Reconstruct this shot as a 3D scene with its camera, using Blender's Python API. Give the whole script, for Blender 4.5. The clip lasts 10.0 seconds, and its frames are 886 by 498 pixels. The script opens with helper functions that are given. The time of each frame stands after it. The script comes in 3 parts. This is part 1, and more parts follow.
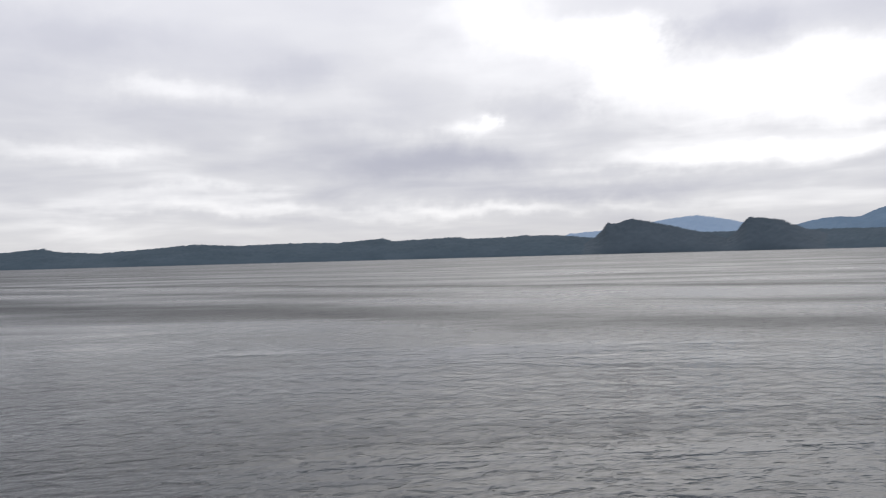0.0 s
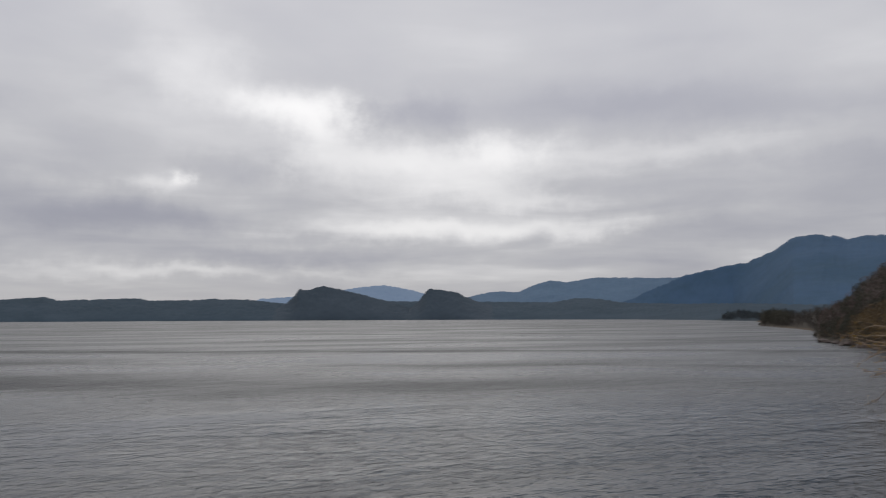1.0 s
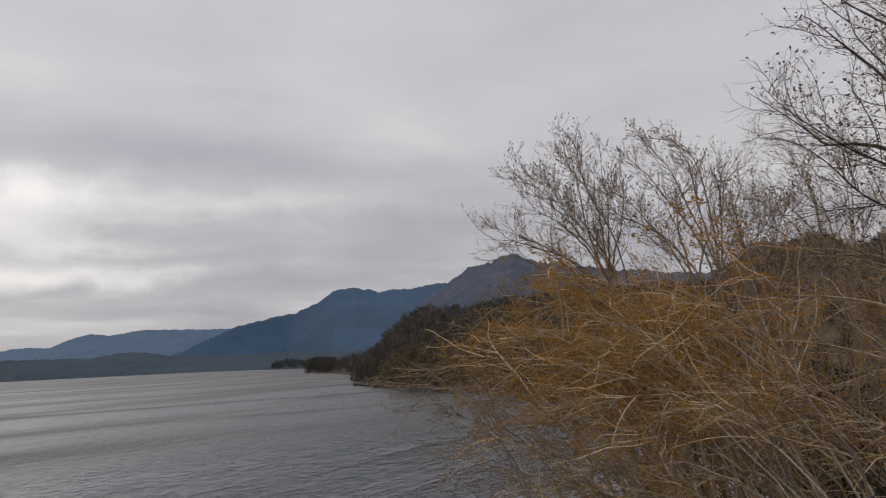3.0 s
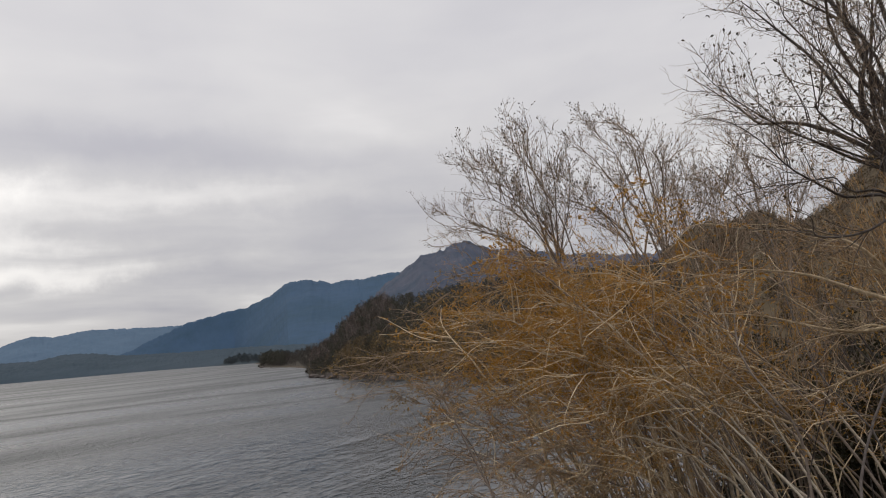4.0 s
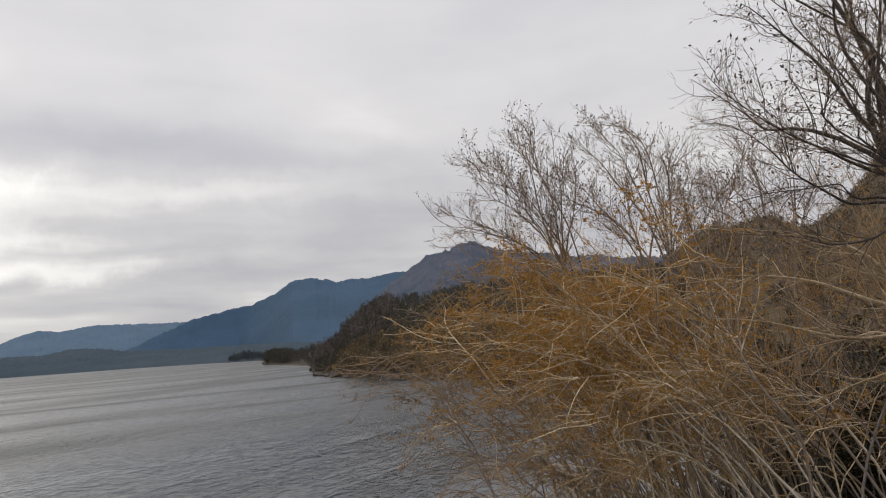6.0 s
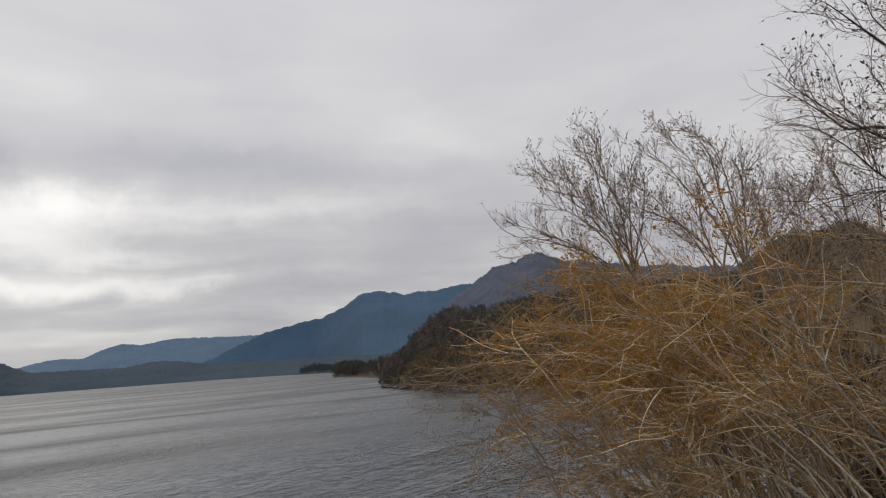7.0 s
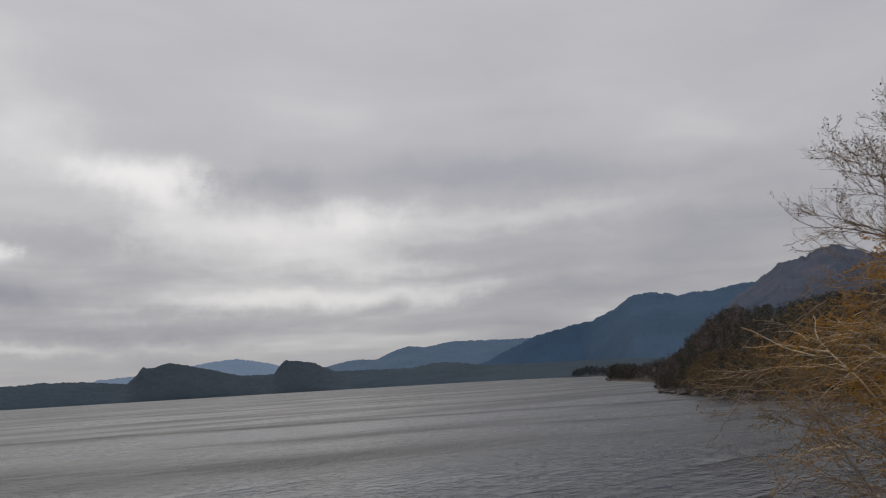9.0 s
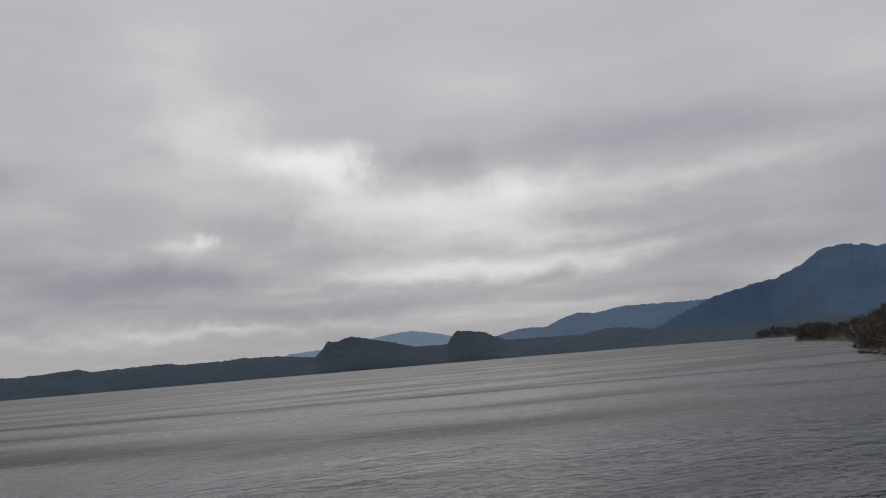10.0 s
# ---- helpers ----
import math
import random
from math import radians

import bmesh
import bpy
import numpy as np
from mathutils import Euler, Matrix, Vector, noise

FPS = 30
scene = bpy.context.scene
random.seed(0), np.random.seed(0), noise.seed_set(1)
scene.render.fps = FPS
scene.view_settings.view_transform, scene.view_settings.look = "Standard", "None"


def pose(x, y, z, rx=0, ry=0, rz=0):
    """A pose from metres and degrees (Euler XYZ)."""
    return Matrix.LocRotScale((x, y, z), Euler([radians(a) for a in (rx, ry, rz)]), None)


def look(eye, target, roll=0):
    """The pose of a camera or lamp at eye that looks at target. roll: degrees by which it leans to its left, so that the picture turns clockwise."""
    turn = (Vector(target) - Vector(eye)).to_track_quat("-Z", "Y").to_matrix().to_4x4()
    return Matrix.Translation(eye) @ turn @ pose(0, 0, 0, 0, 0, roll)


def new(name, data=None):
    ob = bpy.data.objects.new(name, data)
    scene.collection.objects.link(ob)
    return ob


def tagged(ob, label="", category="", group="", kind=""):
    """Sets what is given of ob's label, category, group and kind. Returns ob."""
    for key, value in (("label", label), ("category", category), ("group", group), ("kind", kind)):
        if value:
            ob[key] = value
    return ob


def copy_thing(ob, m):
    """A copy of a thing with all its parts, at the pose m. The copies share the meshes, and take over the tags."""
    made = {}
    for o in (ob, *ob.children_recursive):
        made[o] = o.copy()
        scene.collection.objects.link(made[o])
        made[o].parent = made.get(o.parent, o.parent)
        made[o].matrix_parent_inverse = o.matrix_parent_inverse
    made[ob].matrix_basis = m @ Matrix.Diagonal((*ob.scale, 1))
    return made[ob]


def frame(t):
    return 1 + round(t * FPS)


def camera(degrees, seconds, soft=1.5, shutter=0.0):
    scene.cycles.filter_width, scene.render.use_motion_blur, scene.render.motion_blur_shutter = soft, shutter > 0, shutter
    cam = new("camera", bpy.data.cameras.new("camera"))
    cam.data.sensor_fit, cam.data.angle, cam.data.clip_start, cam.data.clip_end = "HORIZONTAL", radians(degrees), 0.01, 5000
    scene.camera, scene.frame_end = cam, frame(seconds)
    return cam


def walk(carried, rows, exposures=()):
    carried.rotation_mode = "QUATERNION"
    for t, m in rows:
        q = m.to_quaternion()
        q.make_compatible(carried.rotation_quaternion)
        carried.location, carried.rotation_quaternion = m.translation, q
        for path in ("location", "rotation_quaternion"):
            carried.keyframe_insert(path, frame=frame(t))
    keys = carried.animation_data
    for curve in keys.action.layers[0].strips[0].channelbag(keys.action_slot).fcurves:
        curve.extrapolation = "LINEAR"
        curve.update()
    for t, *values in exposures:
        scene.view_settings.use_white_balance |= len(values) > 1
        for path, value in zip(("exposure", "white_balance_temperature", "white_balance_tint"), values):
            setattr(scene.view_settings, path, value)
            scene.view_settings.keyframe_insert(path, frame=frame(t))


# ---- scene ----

cam = camera(63.07, 10.0, soft=1.1, shutter=0.22)
EYE = 5.0  # height of the eye over the lake
# seconds, eye's offset in metres, turn, tilt and lean in degrees
ROWS = [
    (0.0, 0.051, 0.071, 0.030, 0.00, 0.63, 1.52),
    (0.5, 0.055, 0.075, 0.031, -12.43, 4.00, 1.25),
    (1.0, 0.061, 0.085, 0.036, -24.12, 5.48, 0.25),
    (1.5, 0.068, 0.104, 0.047, -36.87, 7.51, 0.02),
    (2.0, 0.115, 0.058, 0.069, -46.87, 9.59, -0.69),
    (2.5, 0.120, 0.050, 0.070, -52.58, 9.71, 2.10),
    (3.0, 0.047, 0.003, 0.041, -58.39, 8.55, 2.92),
    (3.2, 0.035, -0.001, 0.034, -59.86, 8.33, 3.03),
    (4.3, 0.032, -0.033, 0.012, -61.95, 7.20, 5.50),
    (4.5, 0.032, -0.033, 0.012, -60.03, 7.19, 5.59),
    (5.0, 0.050, -0.031, 0.010, -62.15, 7.09, 4.30),
    (5.2, 0.037, -0.045, 0.018, -61.97, 7.19, 4.26),
    (6.3, 0.018, -0.044, 0.021, -61.11, 7.64, 4.38),
    (6.5, 0.030, -0.041, 0.002, -59.28, 7.77, 4.18),
    (7.0, 0.030, -0.040, 0.006, -56.25, 8.77, 4.35),
    (7.5, -0.044, -0.058, -0.006, -51.95, 9.84, 3.84),
    (8.0, -0.094, -0.042, -0.022, -47.47, 10.63, 3.58),
    (8.5, -0.113, -0.018, -0.025, -40.37, 10.46, 2.81),
    (9.0, -0.120, -0.004, -0.010, -35.14, 10.43, 3.39),
    (9.5, -0.106, -0.005, -0.016, -27.97, 9.21, 4.79),
    (10.0, -0.123, 0.012, -0.022, -21.76, 8.89, 4.76),
]
EXPOSURES = [(0.0, 0.45, 6480, 10), (0.5, 0.18, 6500, 10), (1.0, -0.1, 6500, 10), (1.5, -0.27, 6520, 10), (2.0, -0.28, 6560, 10), (2.5, -0.28, 6620, 11), (3.0, -0.1, 6680, 11),
             (4.5, 0.2, 6780, 9), (5.2, 0.24, 6800, 9), (6.5, 0.2, 6760, 9), (7.0, 0.05, 6700, 9), (7.5, -0.05, 6640, 10), (8.0, -0.16, 6610, 10), (8.5, -0.22, 6600, 10), (9.0, -0.32, 6600, 10), (10.0, -0.34, 6600, 10)]
walk(cam, [(t, pose(x, y, EYE + z, 90 + pitch, roll, yaw)) for t, x, y, z, yaw, pitch, roll in ROWS], EXPOSURES)


# ---------------------------------------------------------------- light
SUN_BEARING, SUN_HEIGHT = 14.0, 45.0  # behind the cloud


class Nodes:
    """A short hand for node trees."""

    def __init__(self, tree):
        self.tree = tree
        tree.nodes.clear()

    def add(self, kind, ins=None, **props):
        n = self.tree.nodes.new(kind)
        for k, v in props.items():
            if k == "operation":
                n.operation = v
            elif k == "blend_type":
                n.blend_type = v
            elif k == "data_type":
                n.data_type = v
            elif k == "noise_dimensions":
                n.noise_dimensions = v
            elif k == "feature":
                n.feature = v
            elif k == "sky_type":
                n.sky_type = v
            elif k == "interpolation_type":
                n.interpolation_type = v
        for k, v in (ins or {}).items():
            self.put(n.inputs[k], v)
        return n

    def put(self, socket, v):
        if isinstance(v, bpy.types.NodeSocket):
            self.tree.links.new(v, socket)
        elif isinstance(v, bpy.types.Node):
            self.tree.links.new(v.outputs[0], socket)
        elif isinstance(v, (tuple, list)) and len(v) == 3 and socket.type == "RGBA":
            socket.default_value = (*v, 1)
        else:
            socket.default_value = v

    def math(self, op, a, b=0.0, c=0.0):
        return self.add("ShaderNodeMath", {0: a, 1: b, 2: c}, operation=op).outputs[0]

    def smooth(self, x, lo, hi, a=0.0, b=1.0):
        return self.add("ShaderNodeMapRange", {"Value": x, "From Min": lo, "From Max": hi, "To Min": a, "To Max": b}, interpolation_type="SMOOTHSTEP").outputs[0]

    def mix(self, f, a, b, blend="MIX"):
        n = self.add("ShaderNodeMix", data_type="RGBA", blend_type=blend)
        for sock, v in ((n.inputs[0], f), (n.inputs[6], a), (n.inputs[7], b)):
            self.put(sock, v)
        return n.outputs[2]

    def noise(self, vec, scale, detail=4.0, rough=0.55, warp=0.0):
        return self.add("ShaderNodeTexNoise", {"Vector": vec, "Scale": scale, "Detail": detail, "Roughness": rough, "Distortion": warp}).outputs[0]


world = bpy.data.worlds.new("overcast_sky")
scene.world = world
world.use_nodes = True
N = Nodes(world.node_tree)
way = N.add("ShaderNodeTexCoord").outputs["Generated"]
xyz = N.add("ShaderNodeSeparateXYZ", {0: way})
up = N.math("MAXIMUM", xyz.outputs[2], 0.0)
lift = N.math("ADD", up, 0.10)
flat = N.add("ShaderNodeCombineXYZ", {0: N.math("DIVIDE", xyz.outputs[0], lift), 1: N.math("DIVIDE", xyz.outputs[1], lift), 2: 0.0}).outputs[0]
billow = N.noise(flat, 0.55, 4.0, 0.5, 0.4)
puff = N.noise(flat, 1.7, 4.0, 0.5, 0.3)
# bearing and height of the way, ruffled, for the breaks in the cloud
ruffle = N.add("ShaderNodeTexNoise", {"Vector": way, "Scale": 9.0, "Detail": 6.0, "Roughness": 0.62})
shift = N.add("ShaderNodeSeparateColor", {0: ruffle.outputs[1]})
plain_bearing = N.math("MULTIPLY", N.math("ARCTAN2", xyz.outputs[0], xyz.outputs[1]), 57.2958)
plain_rise = N.math("MULTIPLY", N.math("ARCSINE", xyz.outputs[2]), 57.2958)
bearing = N.math("ADD", plain_bearing, N.math("MULTIPLY", N.math("SUBTRACT", shift.outputs[0], 0.5), 13.0))
rise = N.math("ADD", plain_rise, N.math("MULTIPLY", N.math("SUBTRACT", shift.outputs[1], 0.5), 3.6))
# long flat rolls of cloud low over the horizon, larger billows above
rolls = N.noise(N.add("ShaderNodeCombineXYZ", {0: N.math("MULTIPLY", plain_bearing, 0.075), 1: N.math("MULTIPLY", plain_rise, 0.42), 2: 0.0}).outputs[0], 1.0, 4.0, 0.5, 0.8)
rolls = N.math("MULTIPLY", N.math("SUBTRACT", rolls, 0.5), N.smooth(plain_rise, 3.0, 17.0, 0.36, 0.05))
# thin places in the cloud deck, where it is bright: bearing, height, half widths, gain
THIN = [
    (11.5, 16.6, 4.5, 1.2, 0.22), (15.4, 15.2, 3.4, 1.8, 0.22), (28.5, 13.6, 3.4, 1.4, 0.18), (5.7, 10.5, 1.0, 0.55, 0.22), (3.2, 9.8, 3.0, 0.7, 0.12),
    (23.5, 7.0, 12.0, 0.75, 0.20), (26.5, 10.5, 5.5, 1.1, 0.16), (31.5, 9.2, 6.0, 0.9, 0.17), (22.0, 12.4, 8.0, 1.2, 0.13), (20.0, 11.5, 18.0, 5.0, 0.15),
    (5.0, 3.6, 12.0, 0.5, 0.16), (-17.0, 4.0, 9.0, 0.6, 0.15), (-19.0, 5.2, 6.0, 0.6, 0.12), (2.0, 23.5, 4.0, 4.0, 0.06), (5.8, 18.6, 3.4, 2.6, 0.07),
    (-28.0, 8.3, 7.0, 0.8, 0.14), (-20.0, 12.8, 6.0, 1.1, 0.15), (42.0, 12.8, 13.0, 1.2, 0.13), (36.0, 7.4, 6.0, 0.8, 0.17),
]
# thick places, where it is dark and bluish
THICK = [
    (22.0, 16.0, 4.6, 1.4, 0.17), (38.0, 16.4, 12.0, 1.3, 0.09), (0.5, 7.2, 8.0, 1.2, 0.25), (-8.0, 9.6, 5.0, 1.5, 0.12), (8.6, 11.4, 3.5, 1.2, 0.14), (9.0, 5.0, 12.0, 0.6, 0.12),
    (-12.0, 14.0, 5.0, 1.5, 0.10), (-28.0, 16.0, 7.0, 2.0, 0.12), (46.0, 6.6, 12.0, 1.6, 0.11), (55.0, 10.5, 7.0, 1.8, 0.06), (50.0, 15.0, 7.0, 1.0, 0.07),
]
total = N.math("ADD", N.math("MULTIPLY", N.math("SUBTRACT", billow, 0.5), 0.42), N.math("ADD", rolls, N.math("MULTIPLY", N.math("SUBTRACT", puff, 0.5), 0.16)))
for b, h, wb, wh, gain in THIN + [(*k[:4], -k[4]) for k in THICK]:
    p = N.math("POWER", N.math("ABSOLUTE", N.math("DIVIDE", N.math("SUBTRACT", bearing, b), wb)), 2.0)
    q = N.math("POWER", N.math("ABSOLUTE", N.math("DIVIDE", N.math("SUBTRACT", rise, h), wh)), 2.0)
    e = N.math("EXPONENT", N.math("MULTIPLY", N.math("ADD", p, q), -1.0))
    total = N.math("ADD", total, N.math("MULTIPLY", e, gain))
deck = N.smooth(total, -0.30, 0.45)
ramp = N.add("ShaderNodeValToRGB", {0: deck})
el = ramp.color_ramp.elements
el[0].position, el[0].color = 0.0, (0.36, 0.365, 0.425, 1)
el[1].position, el[1].color = 1.0, (0.98, 0.97, 0.97, 1)
mid = el.new(0.42)
mid.color = (0.54, 0.54, 0.568, 1)
low = N.smooth(rise, 5.0, 0.5)
cloud = N.mix(N.math("MULTIPLY", low, 0.35), ramp.outputs[0], (0.56, 0.55, 0.54))
# an overcast sky is brighter overhead than at the horizon
gain = N.math("ADD", N.smooth(rise, 5.0, 24.0, 0.97, 1.22), N.smooth(rise, 24.0, 80.0, 0.0, 1.0))
sky = N.add("ShaderNodeTexSky", sky_type="NISHITA")
sky.sun_disc, sky.sun_elevation, sky.sun_rotation = False, radians(SUN_HEIGHT), radians(SUN_BEARING)
blue = N.add("ShaderNodeBackground", {"Color": sky.outputs[0], "Strength": 0.06})
grey = N.add("ShaderNodeBackground", {"Color": cloud, "Strength": gain})
both = N.add("ShaderNodeMixShader", {0: 0.96, 1: blue.outputs[0], 2: grey.outputs[0]})
N.add("ShaderNodeOutputWorld", {0: both.outputs[0]})

lamp = bpy.data.lights.new("sun", "SUN")
lamp.energy, lamp.angle, lamp.color = 0.8, radians(60), (1.0, 0.96, 0.9)
b0, h0 = radians(SUN_BEARING), radians(SUN_HEIGHT)
sun = new("sun", lamp)
sun.matrix_world = look((0, 0, 60), (-math.sin(b0) * math.cos(h0) * 50, -math.cos(b0) * math.cos(h0) * 50, 60 - math.sin(h0) * 50))


# ---------------------------------------------------------------- materials
def surface(name, build):
    m = bpy.data.materials.new(name)
    m.use_nodes = True
    n = Nodes(m.node_tree)
    bsdf = n.add("ShaderNodeBsdfPrincipled")
    n.add("ShaderNodeOutputMaterial", {0: bsdf.outputs[0]})
    build(n, bsdf)
    return m


def place(n):
    return n.add("ShaderNodeNewGeometry").outputs["Position"]


def mottled(name, dark, light, scale, fine, rough=0.95, bump=0.0, reach=0.5):
    """A rough natural surface: two colours mixed by a broad and a fine noise."""
    def build(n, bsdf):
        p = place(n)
        a, b = n.noise(p, scale, 5.0, 0.6), n.noise(p, fine, 4.0, 0.6)
        f = n.smooth(n.math("ADD", n.math("MULTIPLY", a, 0.6), n.math("MULTIPLY", b, 0.4)), 0.5 - reach * 0.4, 0.5 + reach * 0.4)
        n.put(bsdf.inputs["Base Color"], n.mix(f, dark, light))
        bsdf.inputs["Roughness"].default_value = rough
        bsdf.inputs["Specular IOR Level"].default_value = 0.1
        if bump:
            n.put(bsdf.inputs["Normal"], n.add("ShaderNodeBump", {"Height": b, "Strength": 0.8, "Distance": bump}).outputs[0])
    return surface(name, build)


def bark(name, dark, light, scale=40.0, few=1.3):
    def build(n, bsdf):
        p = n.add("ShaderNodeTexCoord").outputs["Object"]
        f = n.smooth(n.math("ADD", n.math("MULTIPLY", n.noise(p, scale, 4.0), 0.5), n.math("MULTIPLY", n.noise(p, 2.3, 3.0), 0.5)), 0.36, 0.64)
        own = n.math("FRACT", n.math("ADD", n.add("ShaderNodeNewGeometry").outputs["Random Per Island"], n.add("ShaderNodeObjectInfo").outputs["Random"]))
        f = n.math("ADD", n.math("MULTIPLY", f, 0.5), n.math("MULTIPLY", n.math("POWER", own, few), 0.5))
        n.put(bsdf.inputs["Base Color"], n.mix(f, dark, light))
        bsdf.inputs["Roughness"].default_value = 0.8
        bsdf.inputs["Specular IOR Level"].default_value = 0.25
    return surface(name, build)


def leafy(name, dark, light, third, thin=0.0):
    """Leaves: each one takes its own shade."""
    def build(n, bsdf):
        g = n.add("ShaderNodeNewGeometry")
        r = g.outputs["Random Per Island"]
        c = n.mix(r, dark, light)
        patch = n.smooth(n.noise(g.outputs["Position"], 1.1, 2.0), 0.42, 0.62)
        c = n.mix(n.math("MULTIPLY", patch, 0.7), c, third)
        n.put(bsdf.inputs["Base Color"], c)
        if thin:  # light shines through
            glow = n.add("ShaderNodeBsdfTranslucent", {"Color": c})
            n.add("ShaderNodeOutputMaterial", {0: n.add("ShaderNodeMixShader", {0: thin, 1: bsdf.outputs[0], 2: glow.outputs[0]}).outputs[0]}).is_active_output = True
        bsdf.inputs["Roughness"].default_value = 0.6
        bsdf.inputs["Specular IOR Level"].default_value = 0.25
    return surface(name, build)


def build_water(n, bsdf):
    p = place(n)
    turn = n.add("ShaderNodeMapping", {"Vector": p, "Rotation": (0, 0, radians(-28)), "Scale": (0.72, 1.0, 1.0)}).outputs[0]
    gust = n.add("ShaderNodeMapping", {"Vector": p, "Rotation": (0, 0, radians(-24)), "Scale": (0.011, 0.05, 1.0)}).outputs[0]
    wind = n.smooth(n.noise(gust, 1.0, 6.0, 0.62, 0.6), 0.34, 0.66)
    # lanes of rougher water that lie across the bay: distance along the wind, half width, strength
    across = n.add("ShaderNodeVectorMath", {0: p, 1: (0.49, 0.87, 0.0)}, operation="DOT_PRODUCT").outputs["Value"]
    across = n.math("ADD", across, n.math("MULTIPLY", n.math("SUBTRACT", n.noise(p, 0.014, 4.0, 0.6), 0.5), 34.0))
    lane = 0.0
    for where, wide, much in ((53.0, 9.0, 1.0), (80.0, 2.6, 0.55), (110.0, 3.6, 0.9), (165.0, 5.0, 0.4), (235.0, 9.0, 0.35), (96.0, 6.0, -0.45), (68.0, 5.0, -0.3)):
        q = n.math("DIVIDE", n.math("SUBTRACT", across, where), wide)
        lane = n.math("ADD", lane, n.math("MULTIPLY", n.math("EXPONENT", n.math("MULTIPLY", n.math("MULTIPLY", q, q), -1.0)), much))
    ragged = n.math("ADD", 0.35, n.math("MULTIPLY", n.noise(p, 0.06, 4.0, 0.6), 1.3))
    wind = n.math("MAXIMUM", n.math("ADD", wind, n.math("MULTIPLY", lane, ragged)), 0.05)

    def crests(scale, detail, warp):
        return n.math("POWER", n.noise(turn, scale, detail, 0.6, warp), 1.6)

    swell = n.noise(turn, 0.5, 2.0, 0.5, 0.2)
    h = n.math("ADD", n.math("MULTIPLY", swell, 0.12), n.math("ADD", n.math("MULTIPLY", crests(1.7, 3.0, 0.7), 0.085), n.math("MULTIPLY", crests(5.5, 3.0, 0.4), 0.020)))
    lone = n.add("ShaderNodeMapping", {"Vector": p, "Location": (31.0, 7.0, 0.0), "Rotation": (0, 0, radians(-31)), "Scale": (0.62, 1.25, 1.0)}).outputs[0]
    h = n.math("ADD", h, n.math("MULTIPLY", n.smooth(n.noise(lone, 2.0, 2.0, 0.5, 0.6), 0.54, 0.74), 0.034))
    # the open lake, beyond the bay, lies smoother to the eye than the chop near the bank
    off = n.add("ShaderNodeVectorMath", {0: p}, operation="LENGTH").outputs["Value"]
    open_water = n.smooth(off, 60.0, 500.0)
    calm = n.math("SUBTRACT", 1.2, n.math("MULTIPLY", open_water, 0.3))
    h = n.math("MULTIPLY", n.math("MULTIPLY", h, calm), n.math("ADD", n.math("MULTIPLY", wind, 1.6), 0.15))
    n.put(bsdf.inputs["Normal"], n.add("ShaderNodeBump", {"Height": h, "Strength": 1.0, "Distance": 1.0}).outputs[0])
    bsdf.inputs["Base Color"].default_value = (0.016, 0.020, 0.023, 1)
    n.put(bsdf.inputs["Roughness"], n.math("ADD", n.math("ADD", n.math("MULTIPLY", wind, 0.20), 0.04), n.math("ADD", n.math("MULTIPLY", open_water, 0.10), n.math("MULTIPLY", n.smooth(off, 30.0, 110.0), 0.20))))
    bsdf.inputs["IOR"].default_value = 1.333


WATER = surface("lake_water", build_water)
SOIL = mottled("leaf_litter_soil", (0.035, 0.026, 0.018), (0.12, 0.09, 0.06), 0.6, 9.0, bump=0.05)
# far forests: the blue of the air's haze is painted into the base colours
FAR_HAZE = mottled("haze_blue_far_forest", (0.15, 0.215, 0.305), (0.18, 0.245, 0.335), 0.004, 0.03)
RANGE_HAZE = mottled("haze_blue_range_forest", (0.062, 0.104, 0.160), (0.084, 0.134, 0.196), 0.004, 0.025)
MOUNTAIN_HAZE = mottled("haze_blue_mountain_forest", (0.034, 0.067, 0.102), (0.050, 0.091, 0.156), 0.0028, 0.02, reach=0.7)
# woods across the lake: dark forest colours with a bluish haze mixed in
SHORE_HAZE = mottled("haze_blue_shore_forest", (0.022, 0.040, 0.056), (0.038, 0.058, 0.078), 0.008, 0.05)
LOWLAND_HAZE = mottled("dark_shore_wood", (0.022, 0.036, 0.046), (0.036, 0.050, 0.060), 0.02, 0.12)
DOME_HAZE = mottled("haze_blue_dome_wood", (0.034, 0.049, 0.064), (0.050, 0.067, 0.085), 0.008, 0.05)
# mauve slope, its base colour shifted to blue for the haze before it
PEAK_HAZE = mottled("haze_tinted_peak_slope", (0.036, 0.054, 0.083), (0.081, 0.086, 0.115), 0.006, 0.03)
HEADLAND = mottled("headland_soil", (0.036, 0.032, 0.027), (0.068, 0.058, 0.046), 0.05, 0.5)
HILLSIDE = mottled("hillside_scrub", (0.05, 0.037, 0.023), (0.12, 0.09, 0.053), 0.03, 0.35)
PINE = leafy("pine_needles", (0.050, 0.053, 0.042), (0.070, 0.068, 0.051), (0.078, 0.068, 0.052), thin=0.45)
SHADE_DARK_LEAF = leafy("shade_dark_undergrowth_leaf", (0.02, 0.022, 0.012), (0.06, 0.055, 0.03), (0.05, 0.04, 0.02))
GOLD = leafy("yellow_brown_scrub_twigs", (0.105, 0.072, 0.035), (0.205, 0.14, 0.064), (0.175, 0.12, 0.062))
HAZEL = leafy("brown_hillside_twigs", (0.054, 0.038, 0.022), (0.125, 0.089, 0.050), (0.108, 0.076, 0.038))
SCRUB = leafy("bare_scrub_twigs", (0.05, 0.038, 0.026), (0.125, 0.095, 0.066), (0.14, 0.095, 0.045))
DIM_SCRUB = leafy("dim_scrub_twigs", (0.038, 0.034, 0.030), (0.075, 0.062, 0.052), (0.065, 0.055, 0.046))
